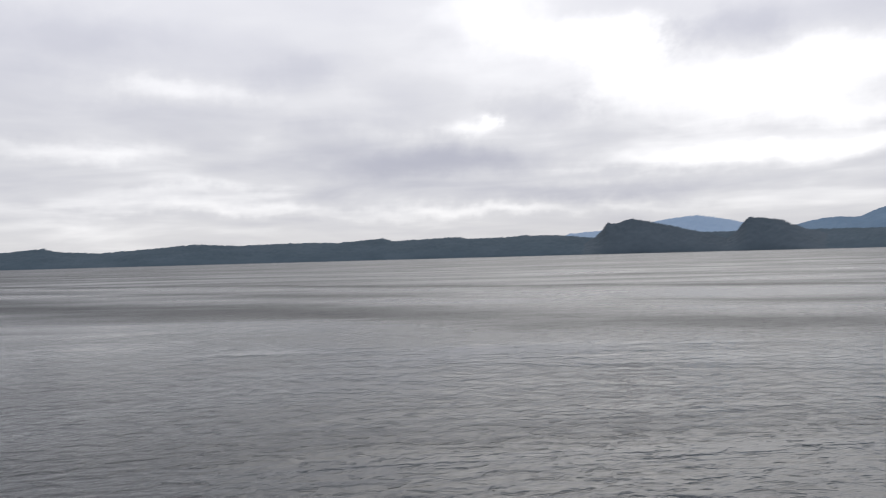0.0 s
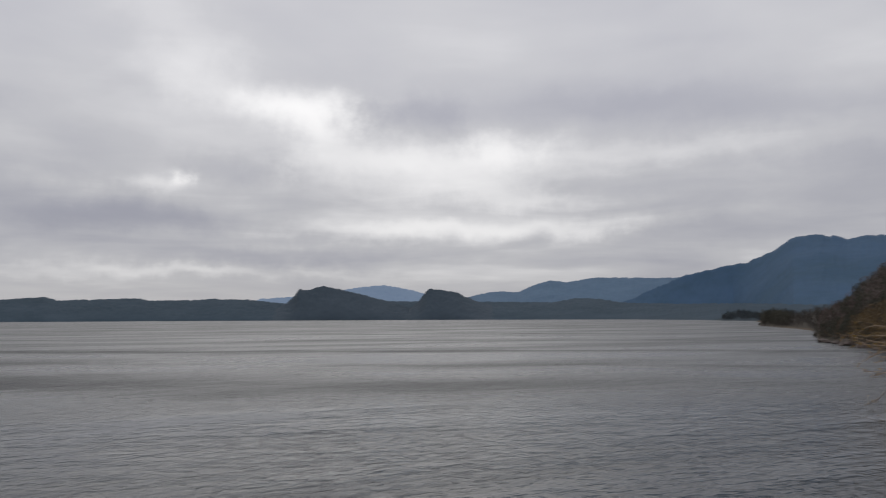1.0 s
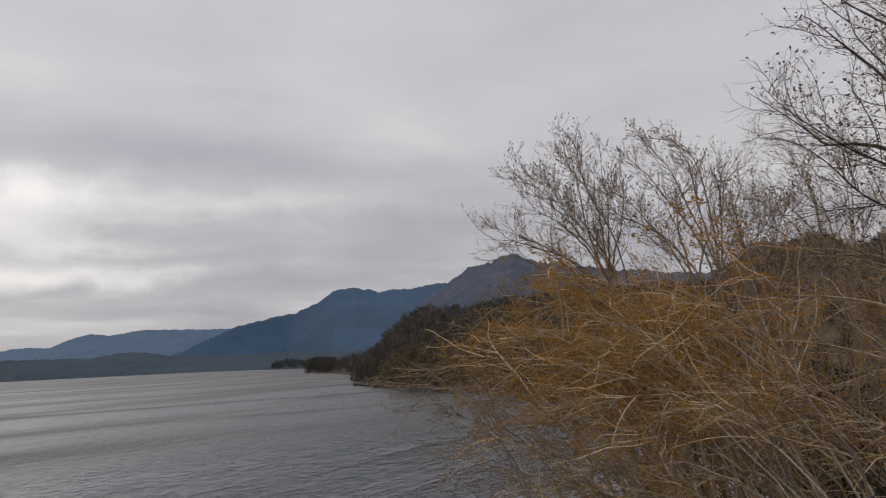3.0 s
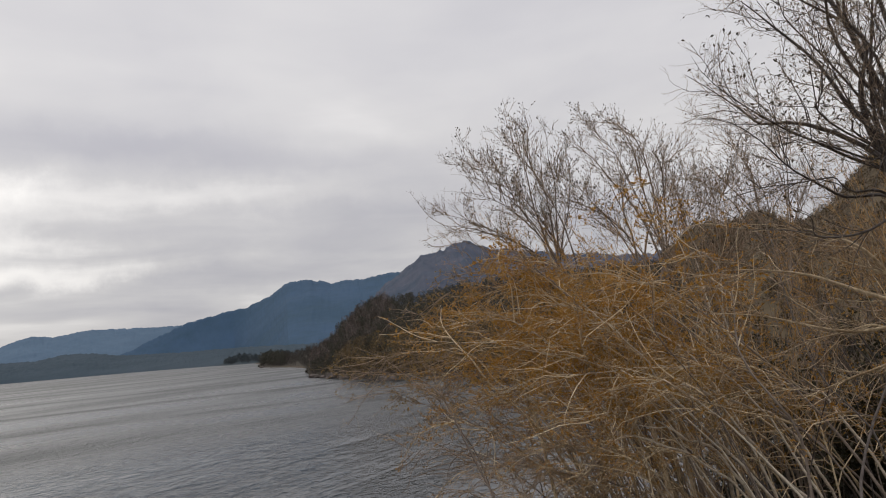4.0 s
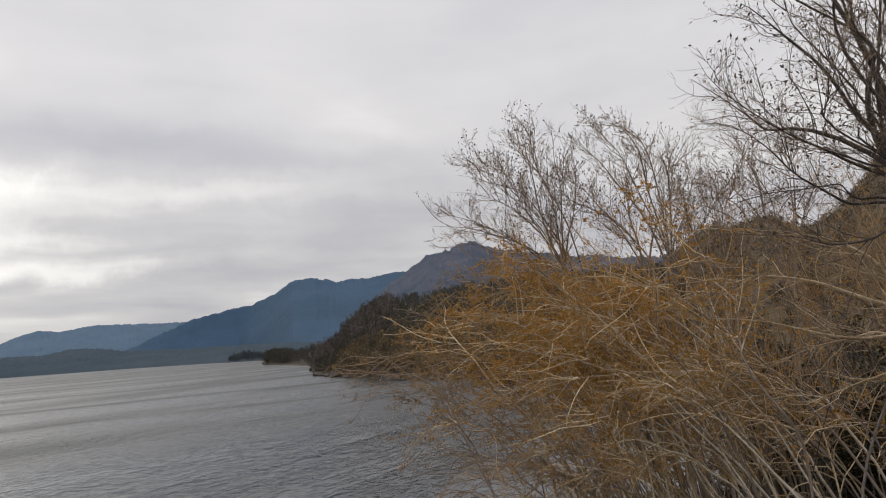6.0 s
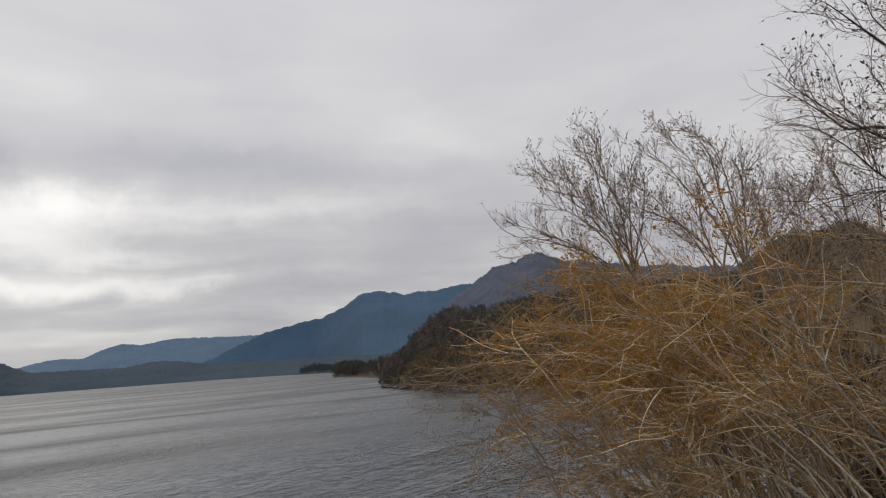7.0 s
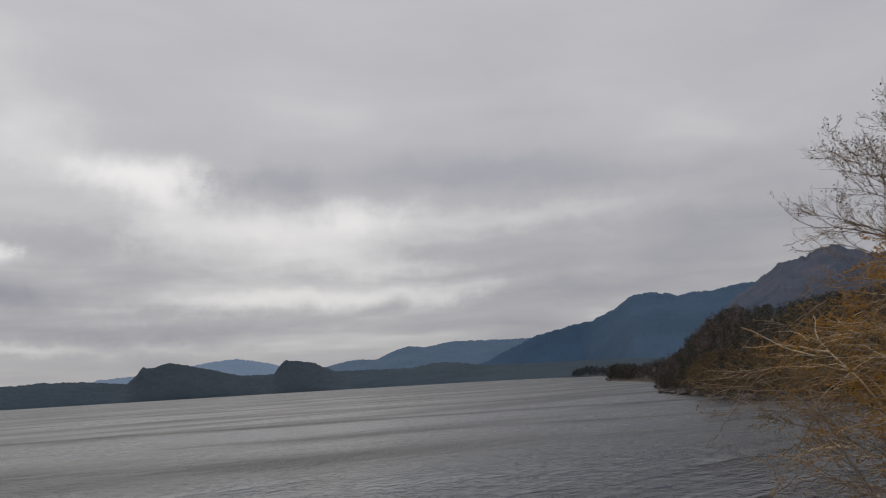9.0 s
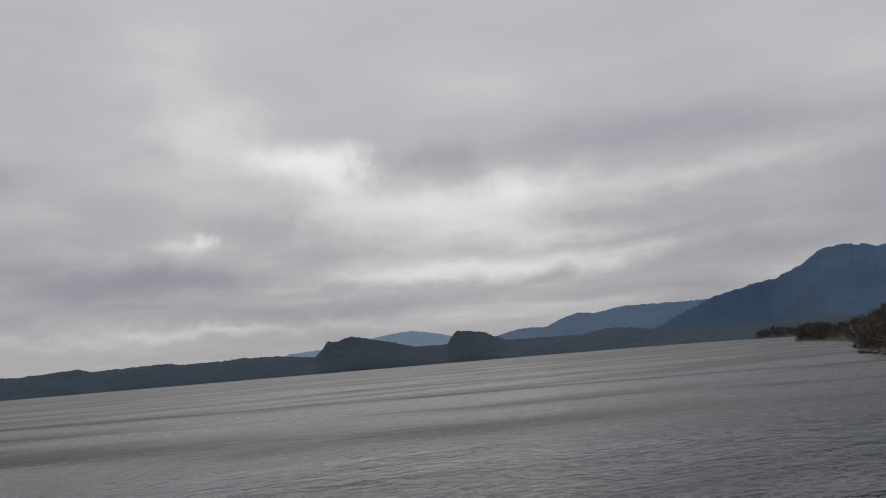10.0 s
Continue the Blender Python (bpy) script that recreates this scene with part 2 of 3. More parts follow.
# pine needles again, with distance haze put into the colour as blue
PINE_HAZE = leafy("haze_blue_needles", (0.030, 0.045, 0.055), (0.044, 0.058, 0.066), (0.046, 0.056, 0.06))
MAUVE = leafy("mauve_bare_twigs", (0.09, 0.068, 0.064), (0.15, 0.115, 0.105), (0.12, 0.09, 0.078))
BARK_DARK = bark("dark_grey_bark", (0.04, 0.034, 0.032), (0.13, 0.112, 0.105))
BARK_LIMB = bark("limb_bark", (0.05, 0.043, 0.04), (0.18, 0.155, 0.14))
BARK_GREY = bark("grey_tree_bark", (0.12, 0.095, 0.08), (0.34, 0.28, 0.23))
BARK_SILVER = bark("silver_willow_bark", (0.30, 0.25, 0.19), (0.80, 0.71, 0.58))
BARK_PALE = bark("pale_willow_bark", (0.22, 0.15, 0.082), (0.90, 0.75, 0.52), few=2.3)
TWIG = bark("brown_twig", (0.23, 0.135, 0.056), (0.62, 0.385, 0.165))
TWIG_GREY = bark("grey_brown_twig", (0.14, 0.10, 0.07), (0.44, 0.33, 0.235))
BUDS = leafy("dark_young_leaf", (0.05, 0.045, 0.035), (0.13, 0.11, 0.08), (0.15, 0.11, 0.075))
WITHERED = leafy("withered_leaf", (0.055, 0.05, 0.04), (0.16, 0.135, 0.10), (0.16, 0.11, 0.07))
STRAW = leafy("dull_gold_leaf", (0.17, 0.115, 0.04), (0.32, 0.21, 0.075), (0.26, 0.17, 0.07), thin=0.35)
ORANGE = leafy("orange_brown_leaf", (0.31, 0.155, 0.030), (0.52, 0.275, 0.055), (0.42, 0.255, 0.078), thin=0.5)


# ---------------------------------------------------------------- mesh makers
def mesh_of(name, verts, faces, material, soft=True):
    """A mesh from arrays: verts (n, 3) and faces (m, 3 or 4)."""
    verts, faces = np.asarray(verts, np.float32), np.asarray(faces, np.int32)
    me = bpy.data.meshes.new(name)
    k = faces.shape[1]
    me.vertices.add(len(verts))
    me.vertices.foreach_set("co", verts.ravel())
    me.loops.add(faces.size)
    me.loops.foreach_set("vertex_index", faces.ravel())
    me.polygons.add(len(faces))
    me.polygons.foreach_set("loop_start", np.arange(0, faces.size, k, dtype=np.int32))
    me.polygons.foreach_set("loop_total", np.full(len(faces), k, np.int32))
    me.update(calc_edges=True)
    me.polygons.foreach_set("use_smooth", np.full(len(faces), soft))
    me.materials.append(material)
    return me


def thing(name, me, label, category, kind="", group=""):
    return tagged(new(name, me), label, category, group, kind)


def part(name, me, parent, label=""):
    ob = new(name, me)
    ob.parent = parent
    return tagged(ob, label)


def at(bearing, r, z):
    a = np.radians(bearing)
    return np.stack(np.broadcast_arrays(r * np.sin(a), r * np.cos(a), z), -1)


def grid_faces(rows, cols):
    i = np.arange(rows * cols).reshape(rows, cols)
    return np.stack([i[:-1, :-1], i[:-1, 1:], i[1:, 1:], i[1:, :-1]], -1).reshape(-1, 4)


def lattice(seed, n=256):
    return np.random.default_rng(seed).random((n, n))


def value_noise(x, y, seed):
    """Smooth noise over the plane, 0 to 1."""
    g = lattice(seed)
    xi, yi = np.floor(x).astype(int), np.floor(y).astype(int)
    fx, fy = x - xi, y - yi
    fx, fy = fx * fx * (3 - 2 * fx), fy * fy * (3 - 2 * fy)
    a, b = g[xi % 256, yi % 256], g[(xi + 1) % 256, yi % 256]
    c, d = g[xi % 256, (yi + 1) % 256], g[(xi + 1) % 256, (yi + 1) % 256]
    return (a * (1 - fx) + b * fx) * (1 - fy) + (c * (1 - fx) + d * fx) * fy


def fractal(x, y, seed, octaves=4):
    return sum((value_noise(x * 2**k, y * 2**k, seed + k) - 0.5) * 0.5**k for k in range(octaves))


# ---------------------------------------------------------------- lake and ground
# the lake's near and far shores: bearing, metres from the camera's foot
NEAR = [(-180, 4), (-110, 5), (-60, 8), (50, 8), (60, 9.5), (70, 11.5), (80, 13), (88, 15), (95, 20), (180, 4)]
FAR = [(-180, 3), (-112, 4), (-100, 300), (-60, 1800), (-40, 2200), (24, 2300), (38, 1900), (44, 1300), (47.4, 1000), (47.7, 430), (51.0, 285), (51.4, 164),
       (54.6, 128), (58.8, 106), (63, 98), (70, 85), (78, 62), (86, 38), (95, 19), (120, 4), (180, 3)]


def table(rows, x):
    xs, ys = zip(*rows)
    return np.interp(x, xs, ys)


def ground_z(bearing, r):
    near, far = table(NEAR, bearing), table(FAR, bearing)
    x, y = r * np.sin(np.radians(bearing)), r * np.cos(np.radians(bearing))
    bank = 3.35 * np.clip(1 - (r / near) ** 1.6, -2, 1) + 0.35 * fractal(x * 0.5, y * 0.5, 3) * np.clip(r / 2, 0, 1)
    back = np.clip((r - far) * 0.30, -3, 0.0) + np.clip(r - far, 0, 60) * 0.004 + 0.15 * fractal(x * 0.3, y * 0.3, 5)
    side = np.clip((np.abs(bearing - 8) - 92) / 20, 0, 1)  # behind the camera: all land
    land = 3.35 + 0.12 * np.clip(r - 3, 0, 200) + 0.4 * fractal(x * 0.3, y * 0.3, 5) * np.clip(r / 3, 0, 1)
    z = np.maximum(np.maximum(bank, back), -2.5)
    return z * (1 - side) + np.maximum(z, land) * side


bear = np.concatenate([np.arange(-180, 40, 2.0), np.arange(40, 100, 0.25), np.arange(100, 180.1, 2.0)])
rad = np.concatenate([[0.001], np.geomspace(0.5, 4950, 190)])
B, RR = np.meshgrid(bear, rad)
ground = thing("ground", mesh_of("ground", at(B, RR, ground_z(B, RR)).reshape(-1, 3), grid_faces(*B.shape)[:, ::-1], SOIL),
               "brown leaf-strewn earth bank sloping down to the lake", "ground", "structure")
rad = np.geomspace(2.0, 4900, 120)
bear = np.arange(-180, 180.1, 3.0)
B, RR = np.meshgrid(bear, rad)
water = thing("water", mesh_of("water", at(B, RR, 0 * B).reshape(-1, 3), grid_faces(*B.shape)[:, ::-1], WATER),
              "grey wind-rippled lake water under an overcast sky", "lake", "structure")


# ---------------------------------------------------------------- hills and mountains
SURFACE = {}


def ridge(name, crest, far, foot, material, label, category, jag=2.0, rough=0.022, step=0.05, blur=0.1, crag=0.0, back=0.35, bow=1.0, seed=1, span=None, rows=26):
    """A range of hills: its crest as bearing and height in degrees over the eye, at far metres; foot: where it rises from."""
    lo, hi = crest[0][0], crest[-1][0]
    b = np.arange(lo, hi + step / 2, step)
    el = table(crest, b)
    wide = max(1, int(blur / step) | 1)
    el = np.convolve(np.pad(el, wide // 2, mode="edge"), np.ones(wide) / wide, "valid")
    top = EYE + far * np.tan(np.radians(el))
    lead = table(foot, b) if isinstance(foot, list) else np.full_like(b, foot)
    s = np.concatenate([np.linspace(0, 1, rows), 1 + np.linspace(0, 1, 7)[1:]])
    S, Bb = np.meshgrid(s, b, indexing="ij")
    r = np.where(S <= 1, lead + (far - lead) * S, far * (1 + back * (S - 1)))
    x, y = r * np.sin(np.radians(Bb)), r * np.cos(np.radians(Bb))
    lift = np.where(S <= 1, S ** bow, 1 - np.clip(S - 1, 0, 1) ** 1.5)
    size = far * 0.05
    ripple = fractal(x / size, y / size, seed, 5) * rough * 2 * np.abs(top)
    teeth = crag * fractal(Bb * 1.7, Bb * 0, seed + 3, 5) * np.clip((Bb - lo) * (hi - Bb), 0, 1) * np.clip((S - 0.8) * 5, 0, 1) * np.clip((2 - S) * 2, 0, 1)
    ripple *= np.clip(S * 4, 0, 1) * np.clip(np.abs(1 - S) * 5, 0.0, 1)
    z = -1.5 + (top + 1.5) * lift + ripple + jag * 2 * fractal(x / (jag * 4), y / (jag * 4), seed + 9, 3) * np.clip(S * 3, 0, 1) + teeth
    z = np.where(S <= 1, np.minimum(z, EYE + r * np.tan(np.radians(el)) + jag + crag), z)
    SURFACE[name] = (b, s, np.stack([x, y, z], -1))
    return thing(name, mesh_of(name, np.stack([x, y, z], -1).reshape(-1, 3), grid_faces(*S.shape)[:, ::-1], material), label, category, "structure")


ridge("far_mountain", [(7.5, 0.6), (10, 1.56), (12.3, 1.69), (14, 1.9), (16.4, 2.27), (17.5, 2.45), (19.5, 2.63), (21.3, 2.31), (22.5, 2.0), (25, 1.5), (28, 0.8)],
      4600, 3900, FAR_HAZE, "distant wooded mountain across the lake, painted pale blue for haze", "mountain", jag=3, seed=11)
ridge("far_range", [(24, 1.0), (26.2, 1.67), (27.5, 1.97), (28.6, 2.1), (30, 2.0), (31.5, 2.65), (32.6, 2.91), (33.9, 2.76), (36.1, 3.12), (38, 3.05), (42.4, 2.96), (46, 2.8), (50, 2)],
      3900, 3000, RANGE_HAZE, "long wooded mountain range with blue haze painted into its colour", "mountain", jag=2.5, seed=21)
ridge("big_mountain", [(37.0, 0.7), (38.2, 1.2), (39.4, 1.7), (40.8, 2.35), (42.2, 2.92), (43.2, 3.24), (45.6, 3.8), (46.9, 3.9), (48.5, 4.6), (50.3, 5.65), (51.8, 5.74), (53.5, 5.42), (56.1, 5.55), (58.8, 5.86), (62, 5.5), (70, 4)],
      2900, [(37, 2700), (46, 2600), (50, 1800), (70, 1500)], MOUNTAIN_HAZE, "forested mountain with a flat shoulder, painted dark blue for haze", "mountain", jag=1.6, seed=31, bow=1.15, crag=7.0)
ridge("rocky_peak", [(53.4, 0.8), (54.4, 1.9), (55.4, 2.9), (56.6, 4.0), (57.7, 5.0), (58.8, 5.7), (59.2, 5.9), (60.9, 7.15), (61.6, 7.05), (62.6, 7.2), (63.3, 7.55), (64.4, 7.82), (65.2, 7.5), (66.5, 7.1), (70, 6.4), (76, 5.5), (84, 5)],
      1500, 500, PEAK_HAZE, "mauve-brown steep mountain slope, tinted blue for haze, with a notched rocky crest", "mountain", jag=1.6, rough=0.05, seed=41, crag=6.5)
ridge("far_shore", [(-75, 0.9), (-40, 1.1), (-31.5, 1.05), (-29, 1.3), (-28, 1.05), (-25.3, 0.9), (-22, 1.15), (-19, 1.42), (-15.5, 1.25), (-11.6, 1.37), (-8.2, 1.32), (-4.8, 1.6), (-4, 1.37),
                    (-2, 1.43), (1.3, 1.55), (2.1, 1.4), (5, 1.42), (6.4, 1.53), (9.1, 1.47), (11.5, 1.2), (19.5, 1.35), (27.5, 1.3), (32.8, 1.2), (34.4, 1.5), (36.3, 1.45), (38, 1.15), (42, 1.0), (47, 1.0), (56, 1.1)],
      2650, [f for f in FAR if f[0] < 47.5] + [(56, 1000)], SHORE_HAZE, "low wooded hills along the far shore, painted blue-grey for haze", "hills", jag=2.0, seed=51, bow=0.8)
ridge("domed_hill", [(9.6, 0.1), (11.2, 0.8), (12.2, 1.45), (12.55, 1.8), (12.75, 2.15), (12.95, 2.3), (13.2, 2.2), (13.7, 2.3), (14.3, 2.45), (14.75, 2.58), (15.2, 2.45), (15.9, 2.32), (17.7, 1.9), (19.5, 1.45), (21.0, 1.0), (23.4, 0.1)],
      2470, FAR, DOME_HAZE, "dark wooded domed hill on the far shore", "hill", jag=2.0, seed=61, bow=0.8)
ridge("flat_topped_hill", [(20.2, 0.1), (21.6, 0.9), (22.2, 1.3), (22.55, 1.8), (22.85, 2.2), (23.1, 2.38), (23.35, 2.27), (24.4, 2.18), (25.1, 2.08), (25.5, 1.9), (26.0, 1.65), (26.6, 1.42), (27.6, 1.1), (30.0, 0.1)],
      2470, FAR, DOME_HAZE, "dark wooded flat-topped hill on the far shore", "hill", jag=2.0, seed=71, bow=0.8)
HEAD = [(51.1, -1.3), (51.5, -0.9), (52.3, -0.2), (53.3, 0.7), (54.3, 1.6), (55.3, 2.65), (56.4, 3.3), (57.5, 3.45), (58.5, 3.3), (60.5, 3.45), (66, 3.9), (72, 4.1), (78, 4.0), (86, 3.4)]
POINT = [(47.6, -0.55), (48.2, -0.1), (49.5, -0.1), (51, 0.2), (53, 0.6), (56, 0.5)]
SLOPE = [(64, 2.5), (72, 3.8), (77.5, 4.1), (79.1, 4.7), (82.1, 6.9), (83, 7.1), (83.9, 6.7), (85.8, 7.2), (87, 7.2), (88.6, 6.1), (89.8, 6.3), (91.3, 7.2), (92.6, 8.6), (93.8, 9.8), (95.2, 11.2), (105, 13), (130, 10), (175, 8)]
ridge("dark_shore", [(43, -0.6), (44.2, -0.4), (45.0, -0.15), (45.8, 0.15), (46.6, 0.3), (47.5, 0.15), (49, 0.25), (52, 0.3), (56, 0.2)],
      1250, [(43, 1210), (44, 1180), (47.4, 990), (56, 900)], LOWLAND_HAZE, "dark wooded lowland behind the point", "shore", jag=1.6, seed=77, bow=0.6)
ridge("wooded_point", POINT, 480, FAR, HEADLAND, "low dark wooded point reaching into the lake", "headland", jag=0.5, seed=81)
ridge("headland", HEAD, 205, FAR, HEADLAND, "steep dark wooded headland falling to the lake", "headland", jag=0.6, seed=91, bow=0.8)
ridge("hillside", SLOPE, 380, [(64, 120), (78, 75), (86, 45), (95, 30), (175, 30)], HILLSIDE, "brown scrub hillside with rocky knolls on top", "hillside", jag=1.2, seed=101, bow=0.9, step=0.1)


# ---------------------------------------------------------------- plants: makers
UP = np.array([0, 0, 1.0])


def unit(v):
    return v / np.maximum(np.linalg.norm(v, axis=-1, keepdims=True), 1e-9)


def sprout(rng, start, way0, length, steps, wiggle, lift):
    """Crooked shoots: points (n, steps + 1, 3)."""
    d, p = unit(way0), start
    pts = [p]
    for _ in range(steps):
        d = unit(d + rng.normal(0, wiggle, d.shape) + lift * UP)
        p = p + d * (length / steps)[:, None]
        pts.append(p)
    return np.stack(pts, 1)


def arch(rng, base, tips, rise, steps, wiggle, over=1.0):
    """Long limbs from one base that bow up and over to their tips."""
    t = np.linspace(0, 1, steps + 1)[None, :, None]
    base = np.broadcast_to(base, tips.shape) + rng.normal(0, 0.12, tips.shape) * (1, 1, 0)
    mid = base * 0.6 + tips * 0.4
    mid[:, 2] = np.maximum(base[:, 2] * 0.3 + tips[:, 2] * 0.7, tips[:, 2] * over + mid[:, 2] * (1 - over)) + rise
    p = (1 - t) ** 2 * base[:, None] + 2 * t * (1 - t) * mid[:, None] + t**2 * tips[:, None]
    sway = np.cumsum(rng.normal(0, wiggle, p.shape), 1)
    for _ in range(3):  # bends, not kinks
        sway[:, 1:-1] = (sway[:, :-2] + 2 * sway[:, 1:-1] + sway[:, 2:]) / 4
    return p + sway * np.sin(np.pi * np.clip(t * 0.9 + 0.05, 0, 1)) * (t > 0)


def spray(rng, base, tips, crest, steps, wiggle):
    """Long stems that rise steeply, level out and nod at their tips."""
    t = np.linspace(0, 1, steps + 1)[None, :, None]
    top, tips = tips[:, 2], tips - crest[:, None] * UP
    one, two = base * 0.72 + tips * 0.28, base * 0.40 + tips * 0.60
    one[:, 2] = base[:, 2] + (top - base[:, 2]) * 0.75
    two[:, 2] = top + crest * 0.25
    p = (1 - t) ** 3 * base[:, None] + 3 * t * (1 - t) ** 2 * one[:, None] + 3 * t**2 * (1 - t) * two[:, None] + t**3 * tips[:, None]
    sway = np.cumsum(rng.normal(0, wiggle, p.shape), 1)
    for _ in range(2):
        sway[:, 1:-1] = (sway[:, :-2] + 2 * sway[:, 1:-1] + sway[:, 2:]) / 4
    return p + sway * np.sin(np.pi * np.clip(t * 0.9 + 0.05, 0, 1)) * (t > 0)


def offshoots(rng, P, per, lo, hi, spread, size, taper=0.5):
    """Where side shoots leave their parents, the way they go and their lengths."""
    n, k = P.shape[:2]
    who = np.repeat(np.arange(n), per)
    t = rng.uniform(lo, hi, len(who))
    f = t * (k - 1)
    i = np.minimum(f.astype(int), k - 2)
    w = (f - i)[:, None]
    start = P[who, i] * (1 - w) + P[who, i + 1] * w
    along = unit(P[who, i + 1] - P[who, i])
    side = unit(np.cross(along, rng.normal(0, 1, along.shape)))
    a = np.radians(rng.uniform(*spread, len(who)))[:, None]
    length = rng.uniform(*size, len(who)) * (1 - taper * t)
    return start, along * np.cos(a) + side * np.sin(a), length, who, t


def tubes(P, r0, r1, sides):
    """Tapered round shoots as verts and quads."""
    n, k = P.shape[:2]
    d = unit(P[:, -1] - P[:, 0])
    ref = np.where(np.abs(d[:, 2:]) > 0.9, np.array([[1.0, 0, 0]]), UP[None])
    u = unit(np.cross(d, ref))
    v = np.cross(d, u)
    a = np.arange(sides) * 2 * np.pi / sides
    ring = u[:, None] * np.cos(a)[None, :, None] + v[:, None] * np.sin(a)[None, :, None]
    t = np.linspace(0, 1, k)[None]
    r = np.asarray(r0)[:, None] * (1 - t) + np.asarray(r1)[:, None] * t
    V = P[:, :, None] + ring[:, None] * r[:, :, None, None]
    i = np.arange(n * k * sides).reshape(n, k, sides)
    j = np.roll(i, -1, 2)
    F = np.stack([i[:, :-1], j[:, :-1], j[:, 1:], i[:, 1:]], -1).reshape(-1, 4)
    return V.reshape(-1, 3), F


def blades(rng, pos, way0, length, ratio):
    """Folded leaf blades, one quad each."""
    d = unit(way0)
    side = unit(np.cross(d, rng.normal(0, 1, d.shape)))
    nrm = np.cross(d, side)
    L, W = length[:, None], (length * ratio)[:, None]
    V = np.stack([pos, pos + d * L * 0.45 + side * W * 0.5 + nrm * W * 0.15, pos + d * L, pos + d * L * 0.45 - side * W * 0.5 + nrm * W * 0.15], 1)
    return V.reshape(-1, 3), np.arange(len(pos) * 4).reshape(-1, 4)


def plant(name, foot, label, category, group=""):
    e = tagged(new(name), label, category, group)
    e.location = foot
    return e


def grown(rng, root, limbs, girth, spec, barks, leaf, limb_name):
    """Clothes the limbs of a plant with branches, twigs and leaves. spec: three levels of
    (how many, from, to, spread, length, crook, lift, thickness) and the leaves' (number, length, ratio, from height, to height)."""
    foot = np.array(root.location)
    own = [part(limb_name, mesh_of(limb_name, *tubes(P[None] - foot, [g], [g * 0.07], 7), barks[0]), root) for P, g in zip(limbs, girth)]
    P = limbs
    for level, (per, lo, hi, spread, size, crook, lift, thick) in enumerate(spec["shoots"]):
        st, wy, ln, who, t = offshoots(rng, P, per, lo, hi, spread, size)
        wy = wy * (1, 1, spec.get("flat", 1.0))
        P = sprout(rng, st, wy, ln, (7, 4, 3)[level], crook, lift)
        th = thick * rng.uniform(0.7, 1.2, len(P)) * (0.5 + 0.5 * ln / size[1])
        sides, skin = (5, 3, 3)[level], barks[min(level + 1, len(barks) - 1)]
        if len(P) <= 300:
            for q, g, k in zip(P, th, who):
                part("branch", mesh_of("branch", *tubes(q[None] - foot, [g], [g * 0.35], sides), skin), own[k] if level == 0 else root)
        else:
            nm = ("branchwork", "twigwork", "twig_tip_growth")[level]
            part(nm, mesh_of(nm, *tubes(P - foot, th, th * 0.35, sides), skin), root)["kind"] = "stuff"
    many, size, ratio, low, high = spec["leaf"]
    n = len(P)
    who = np.repeat(np.arange(n), many)
    t = rng.uniform(spec.get("from", 0.15), 1, len(who))
    f = t * (P.shape[1] - 1)
    i = np.minimum(f.astype(int), P.shape[1] - 2)
    pos = P[who, i] + (P[who, i + 1] - P[who, i]) * (f - i)[:, None]
    keep = rng.uniform(0, 1, len(pos)) < np.clip((pos[:, 2] - low) / (high - low), 0.02, spec.get("share", 1.0))
    thick = value_noise(pos[:, 0] * 1.9 + pos[:, 2], pos[:, 1] * 1.9 - pos[:, 2] * 1.4, 77)
    keep &= rng.uniform(0, 1, len(pos)) < np.clip(thick * 2.6 - 0.55, 0.05, 1)
    pos, who, i = pos[keep], who[keep], i[keep]
    wy = unit(P[who, i + 1] - P[who, i]) + rng.normal(0, 0.55, pos.shape) + spec.get("droop", 0.0) * UP
    part("foliage", mesh_of("foliage", *blades(rng, pos - foot, wy, rng.uniform(*size, len(pos)), ratio), leaf), root)["kind"] = "stuff"
    return root


def standing(bearing, r, sink=0.15):
    return at(bearing, r, float(ground_z(np.array(bearing, float), np.array(r, float))) - sink)


# ---------------------------------------------------------------- the willow thicket on the bank
CROWN = [(53, -0.8), (54, -0.1), (55.5, 1.0), (57, 2.2), (59.3, 3.8), (62.6, 5.8), (64, 6.8), (66, 7.6), (69, 8.2), (72, 8.2), (78, 7.8), (84, 7.6), (90, 7.6), (98, 8.8)]
BELLY = [(53, -1.6), (56, -2.8), (58.0, -6.7), (59.0, -11.0), (60.5, -14.0), (68, -14.0), (98, -13.5)]
